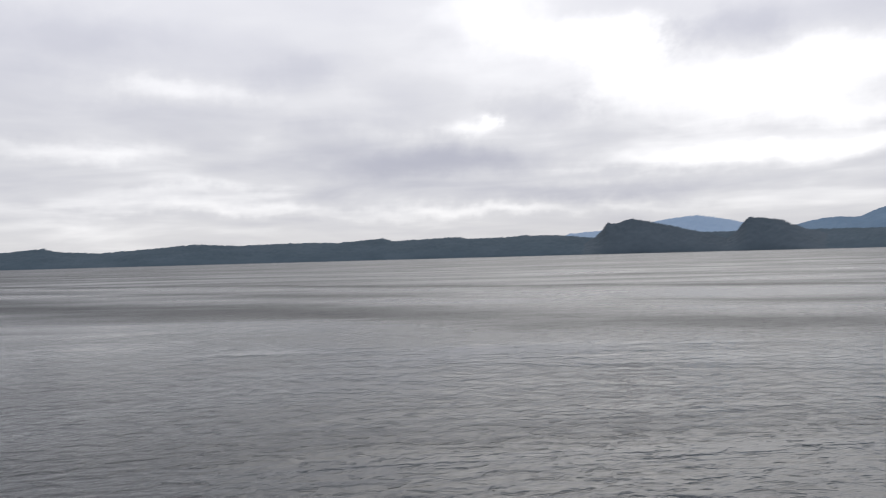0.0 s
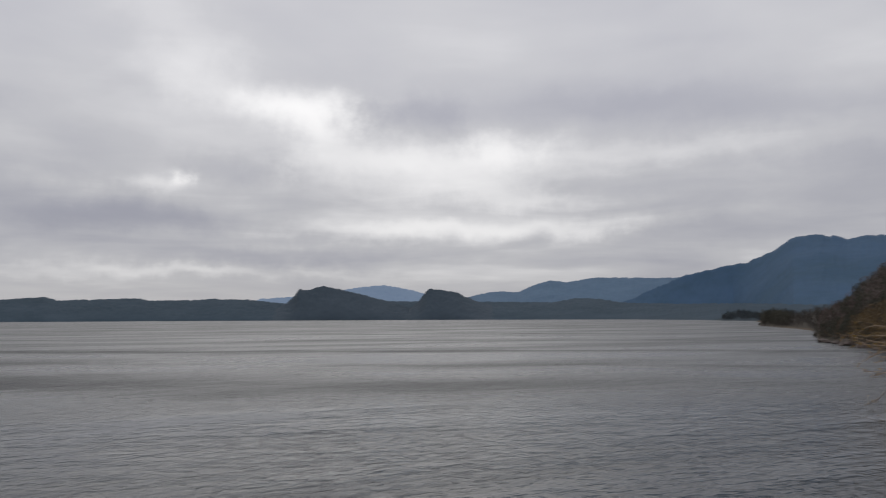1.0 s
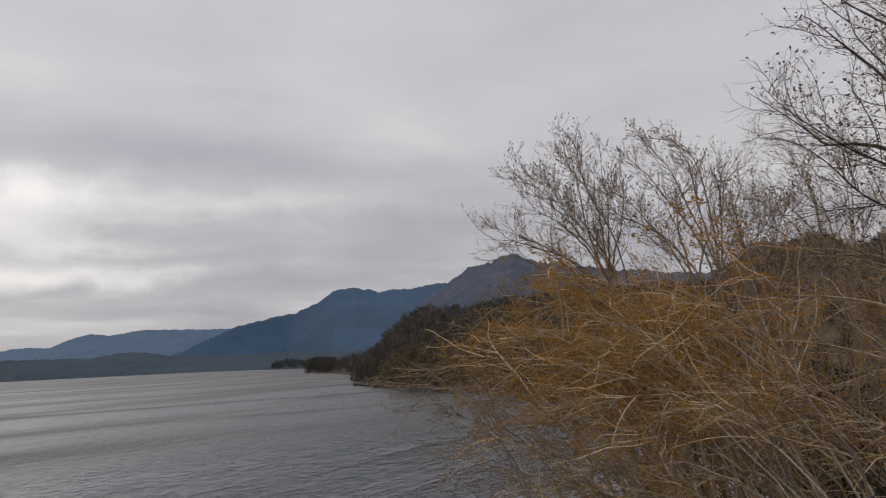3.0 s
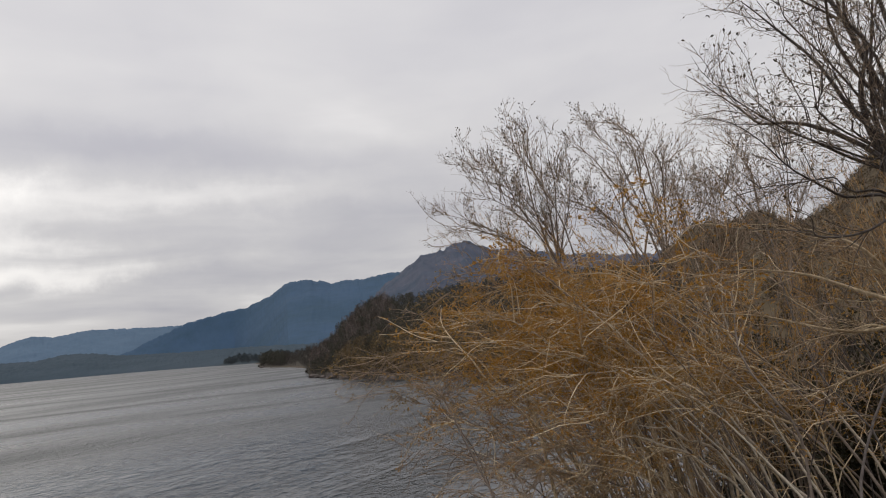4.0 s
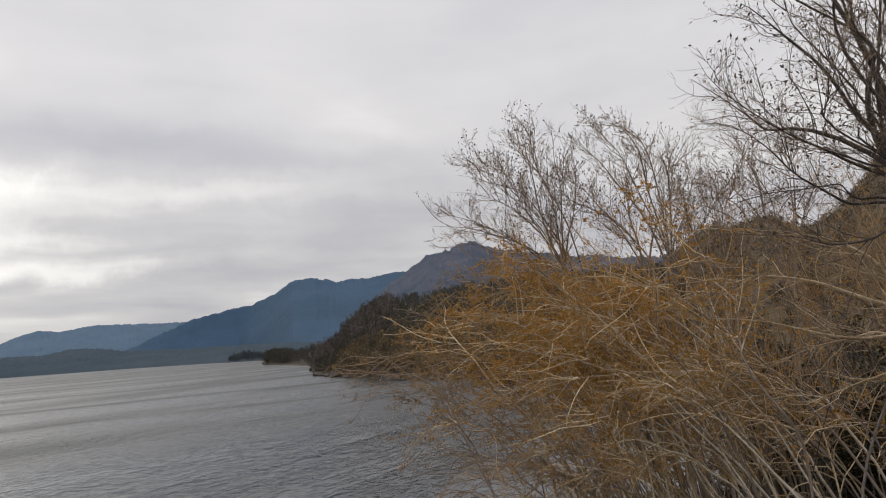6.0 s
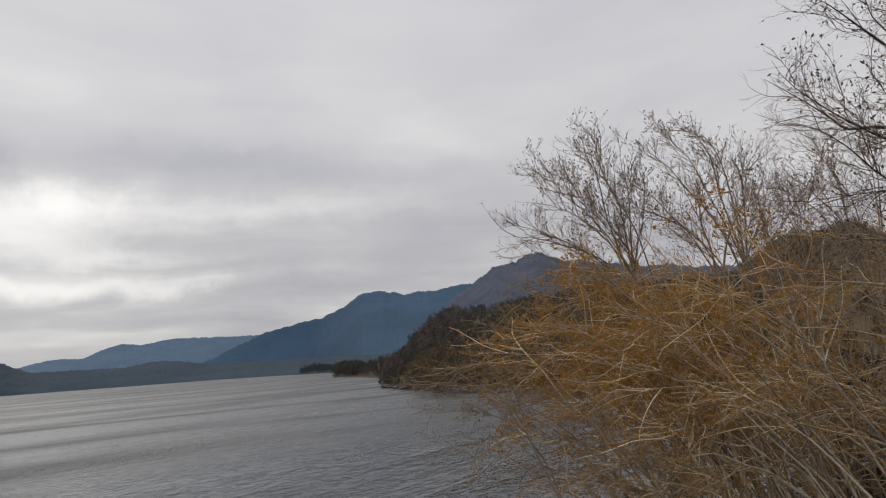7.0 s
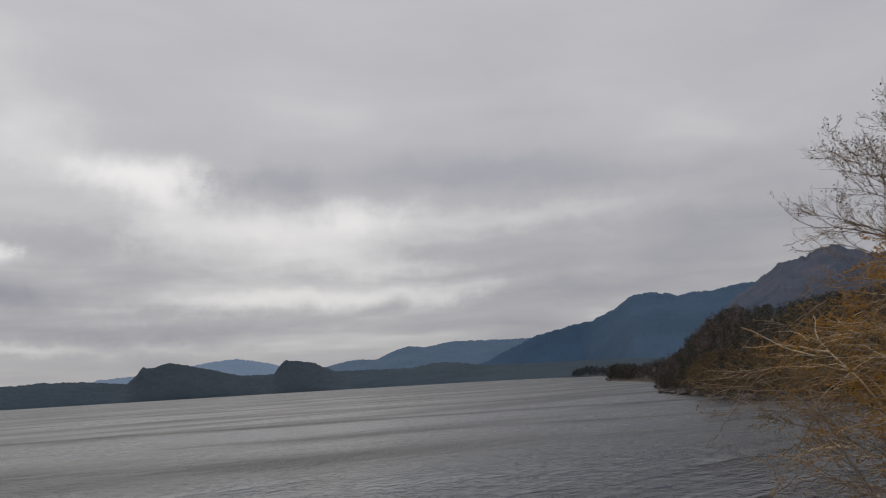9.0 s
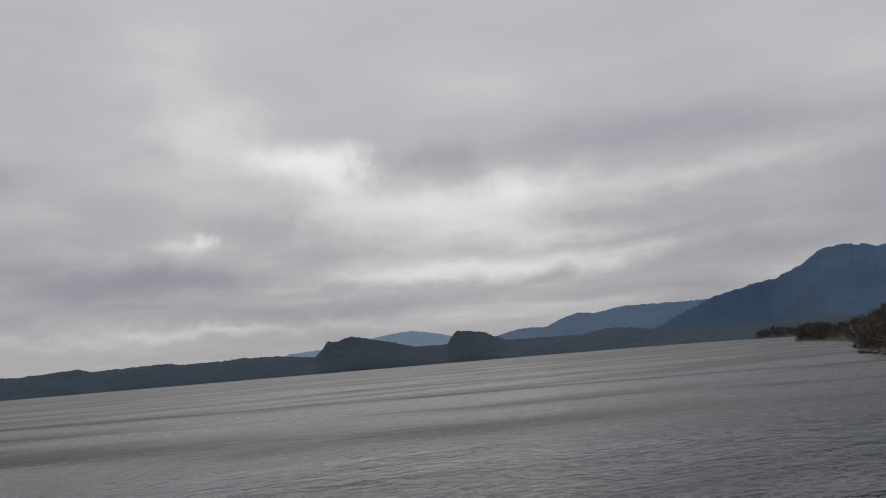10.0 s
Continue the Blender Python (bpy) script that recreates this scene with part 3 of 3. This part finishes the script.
# each shrub: bearing and distance of its foot, bearings that its stems reach to, number of stems, how leafy
SHRUBS = [(84, 10.0, 55.0, 61, 5, 0.35), (82, 10.0, 58.0, 68, 14, 0.6), (86, 8.8, 58.0, 64, 8, 0.35), (83, 9.2, 60.5, 73, 32, 1.0), (89, 8.4, 63.5, 79, 34, 1.0), (94, 7.8, 68, 83, 16, 0.9), (93, 8.6, 77, 93, 12, 0.5), (98, 7.2, 86, 100, 7, 0.3)]
for n, (b, r, left, right, many, lush) in enumerate(SHRUBS):
    rng = np.random.default_rng(100 + n)
    foot = standing(b, r)
    tb = left + (right - left) * rng.beta(1.1, 1.2, many)
    te = table(BELLY, tb) + (table(CROWN, tb) - table(BELLY, tb)) * rng.beta(1.5, 1.0, many)
    te = np.where((tb > 67) & (tb < 78) & (te > -10) & (te < -3.5), te + 5, te)  # a gap under the arching limbs
    tr = r * rng.uniform(0.85, 1.15, many)
    tips = at(tb, tr, EYE + tr * np.tan(np.radians(te)))
    tips[:, 2] = np.maximum(tips[:, 2], 1.2)
    reach = np.linalg.norm(tips - foot, axis=1)
    fb, fr = b - 5 + rng.normal(0, 5, many), r + rng.normal(0, 0.7, many)
    feet = at(fb, fr, ground_z(fb, fr) - 0.1)
    limbs = spray(rng, feet, tips, rng.uniform(0.0, 0.6, many), 20, 0.10)
    root = plant("willow_shrub", foot, "tangled willow shrub with pale arching branches and orange-brown leaves", "shrub", "willow shrubs on the bank")
    # the sparse right-hand shrubs also take darker bark, in place of shade there
    bare, slim = lush < 0.6 and b > 90, b < 87 and lush < 0.7
    shrub = {"shoots": [(7 if bare else 16, 0.25, 0.98, (10, 48), (0.4, 1.6), 0.18, -0.05, 0.0078), (7 if bare else 9, 0.1, 1.0, (20, 70), (0.08, 0.40), 0.28, 0.02, 0.0027)], "flat": 0.55,
             "leaf": (max(1, round(18 * lush)), (0.017, 0.038), 0.45, 3.3, 5.2)}
    girth = 0.005 + 0.0018 * reach * rng.uniform(0.3, 1.2 if slim else 1.5, many) ** 1.8
    grown(rng, root, limbs, girth, shrub, (BARK_LIMB if bare else BARK_GREY if slim or r < 8 else BARK_PALE, TWIG_GREY if bare or slim else BARK_PALE, BARK_LIMB if bare else TWIG_GREY if slim else TWIG), STRAW if slim else ORANGE, "stem")

# the long pale limbs that arch out of the thicket over the water: knee, crest and tip of each, as bearing and height in degrees, and its girth
ARCHES = [
    (86, -11.5, 79.5, -4.6, 70.5, -12.5, 1.3), (83, -10.5, 78, -6.6, 69.0, -6.2, 1.0), (82, -11.0, 76, -8.0, 69.5, -12.5, 0.8), (88, -9.5, 83, -5.2, 76.0, -4.6, 0.9),
    (84, -8.5, 78, -4.0, 71.0, -7.0, 0.6), (80, -9.0, 74.5, -6.2, 68.0, -9.0, 0.5), (85, -6.5, 80, -3.2, 73.5, -4.0, 0.6), (79, -6.0, 72.5, -3.0, 65.5, -4.5, 0.5),
    (82, -4.5, 74, 1.2, 65.5, 1.7, 0.7), (81, -6.5, 76, -1.0, 71.5, 4.0, 0.7), (76, -5.0, 66.5, -1.2, 59.5, 0.4, 0.45), (73, -3.5, 66.5, 1.8, 61.0, 1.4, 0.4), (90, -7.0, 87, -4.5, 83.0, -5.6, 0.7),
]
rng = np.random.default_rng(140)
foot = standing(95.0, 7.2)
limbs = []
for *way_points, g in ARCHES:
    d = rng.uniform(6.6, 7.8)
    b0 = 0.4 * 95 + 0.6 * (way_points[0] + 5) + rng.normal(0, 1.5)
    base = at(b0, d, float(ground_z(np.array(b0), np.array(d))) - 0.1)
    K = np.array([base] + [at(b, d * k, EYE + d * k * math.tan(radians(e))) for b, e, k in zip(way_points[::2], way_points[1::2], (1.0, 0.97, 1.03))])
    K = np.concatenate([[2 * K[0] - K[1]], K, [2 * K[3] - K[2]]])
    t = np.linspace(0, 1, 8)[:-1, None]
    limb = [0.5 * (2 * b + (c - a) * t + (2 * a - 5 * b + 4 * c - e) * t**2 + (3 * b - a - 3 * c + e) * t**3) for a, b, c, e in zip(K, K[1:], K[2:], K[3:])]
    limb = np.concatenate(limb + [K[-2:-1]])
    sway = np.cumsum(rng.normal(0, 0.022, limb.shape), 0)
    limbs.append(limb + sway - np.linspace(0, 1, len(limb))[:, None] * sway[-1])
root = plant("arching_willow", foot, "pale grey-barked willow with long limbs arching over the water", "shrub")
grown(rng, root, np.array(limbs), np.array([a[6] for a in ARCHES]) * 0.022,
      {"shoots": [(12, 0.35, 0.98, (14, 50), (0.35, 1.3), 0.18, -0.05, 0.0075), (7, 0.15, 1.0, (20, 65), (0.08, 0.4), 0.25, 0.02, 0.003)], "flat": 0.55, "leaf": (5, (0.017, 0.034), 0.45, 3.3, 5.2)},
      (BARK_SILVER, BARK_PALE, TWIG), ORANGE, "limb")

# dark leafy undergrowth at the foot of the slope, its colours also standing in for shade
UNDER = {"shoots": [(10, 0.2, 0.98, (20, 60), (0.3, 0.9), 0.2, 0.03, 0.006), (8, 0.15, 1.0, (20, 60), (0.1, 0.4), 0.2, 0.03, 0.003)], "leaf": (10, (0.035, 0.075), 0.55, 0.0, 0.5)}
for n, (b, r, many) in enumerate([(83, 13.0, 26), (87, 11.5, 26), (90, 14.0, 28), (92, 10.4, 28), (95, 12.0, 28), (97, 9.4, 26), (100, 10.5, 26)]):
    rng = np.random.default_rng(150 + n)
    foot = standing(b, r)
    tb, te, tr = b + rng.uniform(-5, 4, many), rng.uniform(-13, -0.5, many), r * rng.uniform(0.92, 1.08, many)
    tips = at(tb, tr, EYE + tr * np.tan(np.radians(te)))
    root = plant("undergrowth_bush", foot, "dark olive-brown leafy bush low under the trees", "shrub", "undergrowth on the slope")
    grown(rng, root, arch(rng, foot, tips, rng.uniform(-0.3, 0.1, many), 10, 0.03, 0.4), rng.uniform(0.008, 0.016, many), UNDER, (BARK_DARK, BARK_DARK, BARK_DARK), SHADE_DARK_LEAF, "stem")

# taller bare trees that rise out of the thicket: a trunk, and limbs that fan out from its fork
TALL = {"shoots": [(11, 0.22, 0.95, (14, 44), (0.3, 1.1), 0.15, 0.06, 0.0075), (7, 0.15, 1.0, (20, 52), (0.14, 0.5), 0.18, 0.10, 0.0038), (4, 0.3, 1.0, (18, 50), (0.06, 0.16), 0.18, 0.08, 0.0026)],
        "leaf": (1, (0.022, 0.042), 0.42, 3.0, 6.0), "from": 0.7, "share": 0.75, "droop": 0.6}


def forked(name, label, group, b, r, fork, ends, depth, seed, girth, spec, rise, barks, over=0.6, leaf=BUDS, crook=0.035):
    """A tree whose trunk goes from its foot to the fork (bearing, height in degrees) and whose limbs go on to their ends."""
    rng = np.random.default_rng(seed)
    foot = standing(b, r)
    crotch = at(fork[0], r, EYE + r * math.tan(radians(fork[1])))
    tips = np.array([at(tb, tr, EYE + tr * math.tan(radians(te))) for (tb, te, *_), tr in zip(ends, depth * rng.uniform(0.93, 1.07, len(ends)))])
    more = [(tuple(e) + (rise, 1.0))[2:4] if len(e) == 2 else tuple(e)[2:4] for e in ends]
    limbs = arch(rng, crotch, tips, np.array([m[0] for m in more]), 14, crook, over)
    root = plant(name, foot, label, "tree", group)
    trunk = arch(rng, foot, crotch[None], np.array([0.1]), 10, 0.02, 0.5)
    part("trunk", mesh_of("trunk", *tubes(trunk - foot, [girth * 2.4], [girth * 1.5], 9), barks[0]), root)
    return grown(rng, root, limbs, rng.uniform(0.7, 1.1, len(tips)) * girth * np.array([m[1] for m in more]), spec, barks, leaf, "limb")


BARE = "slender grey tree with fanned bare twigs and small dark buds"
forked("bare_tree", BARE, "bare trees above the thicket", 74.0, 10.4, (73.0, 2.0),
       [(61.6, 9.3), (62.2, 10.5), (62.8, 11.9), (63.7, 13.2), (64.8, 14.2), (66.4, 14.8), (68.0, 15.2), (69.6, 16.4), (70.6, 16.6), (72.0, 15.4), (65.4, 9.4), (67.6, 12.0), (73.4, 13.4), (63.6, 8.0)], 10.0, 200, 0.017, TALL, 0.12,
       (BARK_GREY, TWIG_GREY, TWIG_GREY, TWIG_GREY))
forked("bare_tree", BARE, "bare trees above the thicket", 80.5, 10.4, (79.6, 3.0),
       [(71.4, 10.6), (72.6, 12.6), (73.6, 14.4), (75.0, 15.8), (76.2, 16.0), (77.6, 15.4), (79.0, 13.6), (80.8, 12.0), (82.6, 10.8), (73.6, 9.6), (77.4, 12.0), (84.4, 9.4)], 10.2, 201, 0.017, TALL, 0.12,
       (BARK_GREY, TWIG_GREY, TWIG_GREY, TWIG_GREY))
# young upright shoots between the crowns and the thicket
WAND = {"shoots": [(9, 0.3, 0.97, (12, 40), (0.2, 0.8), 0.15, 0.06, 0.0045), (6, 0.2, 1.0, (18, 50), (0.08, 0.3), 0.18, 0.05, 0.0026)], "leaf": (1, (0.015, 0.03), 0.42, 3.5, 6.0)}
for n, (b, r, left, right, many) in enumerate([(77, 10.4, 62, 73, 30), (81, 9.7, 66, 78, 34), (85, 9.8, 73, 85, 32), (88, 10.6, 80, 92, 30), (94, 10.6, 86, 99, 30), (98, 8.4, 89, 101, 44)]):
    rng = np.random.default_rng(250 + n)
    foot = standing(b, r)
    tb, te, tr = rng.uniform(left, right, many), rng.uniform(3.5, 9.5 if b < 96 else 13.0, many), r * rng.uniform(0.9, 1.1, many)
    tips = at(tb, tr, EYE + tr * np.tan(np.radians(te)))
    limbs = arch(rng, foot, tips, rng.uniform(-0.4, 0.0, many), 12, 0.03, 0.5)
    root = plant("young_willow", foot, "young upright willow shoots with thin brown stems and few leaves", "shrub", "young willows in the thicket")
    grown(rng, root, limbs, rng.uniform(0.007, 0.014, many), WAND, (BARK_GREY, TWIG, TWIG), ORANGE, "stem")
forked("bare_tree", BARE, "bare trees above the thicket", 90.0, 11.0, (88.0, 3.0),
       [(81.0, 9.6), (82.4, 11.0), (83.6, 12.0), (85.0, 12.6), (86.6, 13.0), (88.0, 12.6), (89.6, 12.0), (91.0, 11.0)], 11.0, 202, 0.016, TALL, 0.1,
       (BARK_GREY, TWIG_GREY, TWIG_GREY, TWIG_GREY))
forked("bare_tree", "slender pale-stemmed bare tree standing in the thicket", "bare trees above the thicket", 83.5, 8.8, (82.6, -2.0),
       [(79.6, 7.0), (81.4, 9.4), (83.2, 10.6), (84.8, 9.6), (86.6, 8.0), (81.0, 5.0), (85.4, 5.4)], 8.8, 203, 0.010, TALL, 0.1,
       (BARK_SILVER, TWIG_GREY, TWIG_GREY, TWIG_GREY))
LEAFY = {"shoots": [(15, 0.25, 0.97, (16, 50), (0.25, 0.95), 0.18, 0.05, 0.0048), (7, 0.2, 1.0, (18, 55), (0.1, 0.4), 0.22, 0.03, 0.0024), (2, 0.3, 1.0, (20, 50), (0.04, 0.12), 0.15, 0.0, 0.0016)],
         "leaf": (2, (0.02, 0.04), 0.42, 2.0, 4.0), "droop": -0.1, "from": 0.5, "share": 0.4}
forked("leafy_tree", "dark-limbed tree with sparse withered leaves at its twig ends", "", 101.0, 6.0, (97.0, 7.2),
       [(82.8, 18.6, -0.2, 1.1), (84.6, 19.4, -0.18, 0.9), (83.6, 14.6, -0.12, 0.9), (84.4, 7.0, 0.1, 0.6), (83.6, 9.0, 0.1, 0.6), (87.6, 22.0, -0.15, 1.2), (88.2, 26.0, -0.1, 1.4), (89.8, 29.0, -0.1, 1.4),
        (91.6, 32.0, -0.1, 1.2), (93.6, 34.0, -0.1, 1.3), (95.6, 36.0, 0.0, 1.0), (97.6, 37.0, 0.0, 1.0), (94.6, 31.0, 0.0, 0.7), (98.4, 33.0, 0.1, 0.7), (95.4, 24.0, 0.0, 0.6), (97.4, 27.0, 0.1, 0.7),
        (92.0, 17.0, 0.0, 0.7), (94.0, 20.0, 0.0, 0.8), (96.0, 18.0, 0.1, 0.7), (98.6, 22.0, 0.1, 0.8), (95.0, 15.0, 0.1, 0.6), (87.4, 17.0, -0.1, 0.8), (90.4, 21.0, -0.1, 0.9), (92.4, 25.0, -0.1, 1.0)], 5.3, 300, 0.022, LEAFY, 0.0,
       (BARK_LIMB, BARK_LIMB, TWIG_GREY, TWIG_GREY), 0.35, WITHERED, 0.075)
forked("leaning_tree", "pale crooked tree leaning over the thicket with bare side branches", "", 101.0, 6.6, (97.0, -2.0),
       [(84.0, 3.6), (82.4, 0.6), (86.0, 6.0), (85.0, -3.0), (88.0, -6.0), (90.0, 4.0)], 6.0, 301, 0.022, {"shoots": LEAFY["shoots"][:2], "leaf": (1, (0.02, 0.04), 0.4, 3.0, 6.5)}, 0.1,
       (BARK_PALE, BARK_PALE, TWIG_GREY))


# ---------------------------------------------------------------- woods on the headland, the point and the hillside
def pine(rng, foot, height, lean, fine, plump):
    """One tree: trunk tube, and tiers of sprays."""
    top = foot + lean * height + UP * height
    t = np.linspace(0, 1, 4)[:, None]
    trunk = (foot * (1 - t) + top * t)[None]
    n = 140
    k = rng.beta(1.4, 1.1, n) * 0.92 + 0.08
    a = rng.uniform(0, 2 * np.pi, n)
    wide = height * plump * (1.08 - k) ** 0.7 * rng.uniform(0.2, 1.4, n)
    c = foot + (top - foot) * k[:, None]
    out = np.stack([np.cos(a), np.sin(a), rng.uniform(-0.2, 0.9, n)], -1)
    return trunk, c + out * wide[:, None] * 0.7, out + fine * UP, np.full(n, height * 0.07) * rng.uniform(0.5, 1.7, n) * (1 + fine)


def wood(name, ground_name, count, s_range, b_range, heights, label, seed, leaf=PINE, broad=0.5, fine=0.0, trunk=BARK_DARK, plump=0.24):
    rng = np.random.default_rng(seed)
    b, s, P = SURFACE[ground_name]
    trunks, pos, way0, size = [], [], [], []
    for _ in range(count):
        i = np.abs(s - rng.uniform(*s_range)).argmin()
        j = np.abs(b - rng.uniform(*b_range)).argmin()
        q = P[i, j]
        if q[2] < 0.3:
            continue
        q = q + np.array([rng.uniform(-1, 1), rng.uniform(-1, 1), -0.2])
        tr, c, o, z = pine(rng, q, rng.uniform(*heights), rng.normal(0, 0.05, 3) * (1, 1, 0), fine, plump)
        trunks.append(tr), pos.append(c), way0.append(o), size.append(z)
    T = np.concatenate(trunks)
    root = tagged(new(name), label, "woodland", kind="stuff")
    th = np.full(len(T), heights[1] * 0.016)
    part("trunks", mesh_of("trunks", *tubes(T, th, th * 0.3, 4), trunk), root)
    part("crowns", mesh_of("crowns", *blades(rng, np.concatenate(pos), np.concatenate(way0), np.concatenate(size), broad), leaf), root)
    return root


wood("headland_wood", "headland", 2500, (0.08, 1.06), (51.5, 80), (1.4, 3.4), "dark pines and bare trees covering the headland", 1, PINE, 0.7, plump=0.45)
wood("headland_bare_wood", "headland", 260, (0.35, 1.06), (51.6, 58), (1.8, 3.8), "leafless mauve-brown trees along the headland crest", 9, MAUVE, 0.12, 0.7, BARK_GREY, 0.34)
wood("headland_scrub", "headland", 900, (0.0, 0.5), (51.3, 84), (0.8, 2.4), "brown leafless scrub along the headland shore", 2, SCRUB, 0.14, 0.8, BARK_GREY)
wood("yellow_scrub", "headland", 1300, (0.0, 0.28), (53.6, 70), (1.4, 3.6), "yellow-brown leafless thicket along the headland shore", 6, GOLD, 0.16, 0.5, BARK_DARK, 0.45)
wood("point_wood", "wooded_point", 170, (0.1, 0.9), (47.75, 49.6), (3.5, 7.0), "dark trees standing on the low point", 3, PINE, 0.7)
wood("point_scrub", "wooded_point", 800, (0.0, 1.0), (48.8, 54), (1.6, 4.0), "low brown scrub on the point", 8, DIM_SCRUB, 0.3, 0.3)
wood("dark_shore_wood", "dark_shore", 500, (0.0, 0.9), (45.2, 50), (3.0, 8.0), "dark far wood along the low shore", 10, PINE_HAZE, 0.8, 0.0, BARK_DARK, 0.4)
wood("hillside_wood", "hillside", 2600, (0.02, 1.05), (70, 102), (1.0, 2.8), "brown leafless scrub growing on the hillside", 4, HAZEL, 0.3, 0.5, BARK_GREY, 0.42)


# ---------------------------------------------------------------- boulders and single trees on the shores
ROCK = mottled("shore_rock", (0.05, 0.043, 0.039), (0.19, 0.16, 0.145), 0.4, 2.5, bump=0.1)


def boulder(size, seed):
    """A worn, angular block of stone."""
    rng = np.random.default_rng(seed)
    bm = bmesh.new()
    bmesh.ops.create_icosphere(bm, subdivisions=3, radius=1.0)
    cuts = unit(rng.normal(0, 1, (9, 3)))
    for v in bm.verts:
        p = np.array(v.co)
        for c in cuts:
            d = p @ c - 0.72
            if d > 0:
                p = p - c * d * 0.85
        p *= 1 + 0.10 * (noise.noise(Vector(p * 2.1) + Vector((seed, 0, 0))))
        v.co = Vector(p * np.array(size))
    me = bpy.data.meshes.new("boulder")
    bm.to_mesh(me)
    bm.free()
    me.materials.append(ROCK)
    return me


rng = np.random.default_rng(7)
ROCKS = [boulder((1.0, 0.8, 0.6), 1), boulder((0.8, 1.0, 0.75), 2), boulder((1.2, 0.7, 0.5), 3)]
for b in (47.9, 48.6, 51.5, 51.7, 52.0, 52.5, 53.1, 54.0, 54.9, 56.0, 57.0, 57.6, 59.5, 60.6, 61.2, 62.8, 64.5):
    ob = thing("boulder", ROCKS[int(rng.integers(3))], "grey-brown weathered boulder at the water's edge", "rock", group="boulders on the shore")
    k = rng.uniform(0.5, 1.5)
    r = float(table(FAR, b)) + 0.4
    ob.matrix_world = Matrix.Translation(Vector(at(b, r, 0.15 * k))) @ pose(0, 0, 0, 0, 0, rng.uniform(0, 360)) @ Matrix.Diagonal((k, k, k, 1))

def shore_tree(seed, leaf, wide, many, fine):
    """A tree of the headland, 1 m high and scaled when planted."""
    rng = np.random.default_rng(seed)
    root = new("shore_tree")
    t = np.linspace(0, 1, 7)[:, None]
    trunk = (t * UP + np.cumsum(rng.normal(0, 0.012, (7, 3)), 0) * (1, 1, 0))[None]
    part("trunk", mesh_of("trunk", *tubes(trunk, [0.022], [0.005], 6), BARK_GREY), root)
    st, wy, ln, who, u = offshoots(rng, trunk, 26, 0.25, 0.98, (35, 75), (0.16, wide), 0.6)
    P = sprout(rng, st, wy, ln, 4, 0.14, 0.08)
    for q in P:
        part("branch", mesh_of("branch", *tubes(q[None], [0.006], [0.002], 4), BARK_GREY), root)
    st, wy, ln, who, u = offshoots(rng, P, many, 0.2, 1.0, (20, 70), (0.03, 0.08))
    part("crown", mesh_of("crown", *blades(rng, st, wy + fine * UP, ln, 0.5 if not fine else 0.14), leaf), root)["kind"] = "stuff"
    return root


KINDS = [tagged(shore_tree(401, PINE, 0.30, 34, 0.0), "dark green-brown pine on the headland shore", "tree", "trees on the headland shore"),
         tagged(shore_tree(402, SCRUB, 0.45, 30, 0.7), "leafless brown tree on the headland shore", "tree", "trees on the headland shore"),
         tagged(shore_tree(403, PINE, 0.38, 34, 0.0), "broad dark pine on the headland shore", "tree", "trees on the headland shore")]
used = set()
for n in range(34):
    b, k, h = rng.uniform(51.8, 66), int(rng.integers(3)), rng.uniform(1.6, 3.4)
    bb, ss, P = SURFACE["headland"]
    q = P[int(rng.integers(1, 9)), np.abs(bb - b).argmin()]
    m = Matrix.Translation(Vector(q) - Vector((0, 0, 0.15))) @ pose(0, 0, 0, 0, 0, rng.uniform(0, 360)) @ Matrix.Diagonal((h, h, h, 1))
    if k in used:
        ob = copy_thing(KINDS[k], m)
        ob.matrix_basis = m
    else:
        used.add(k)
        KINDS[k].matrix_basis = m
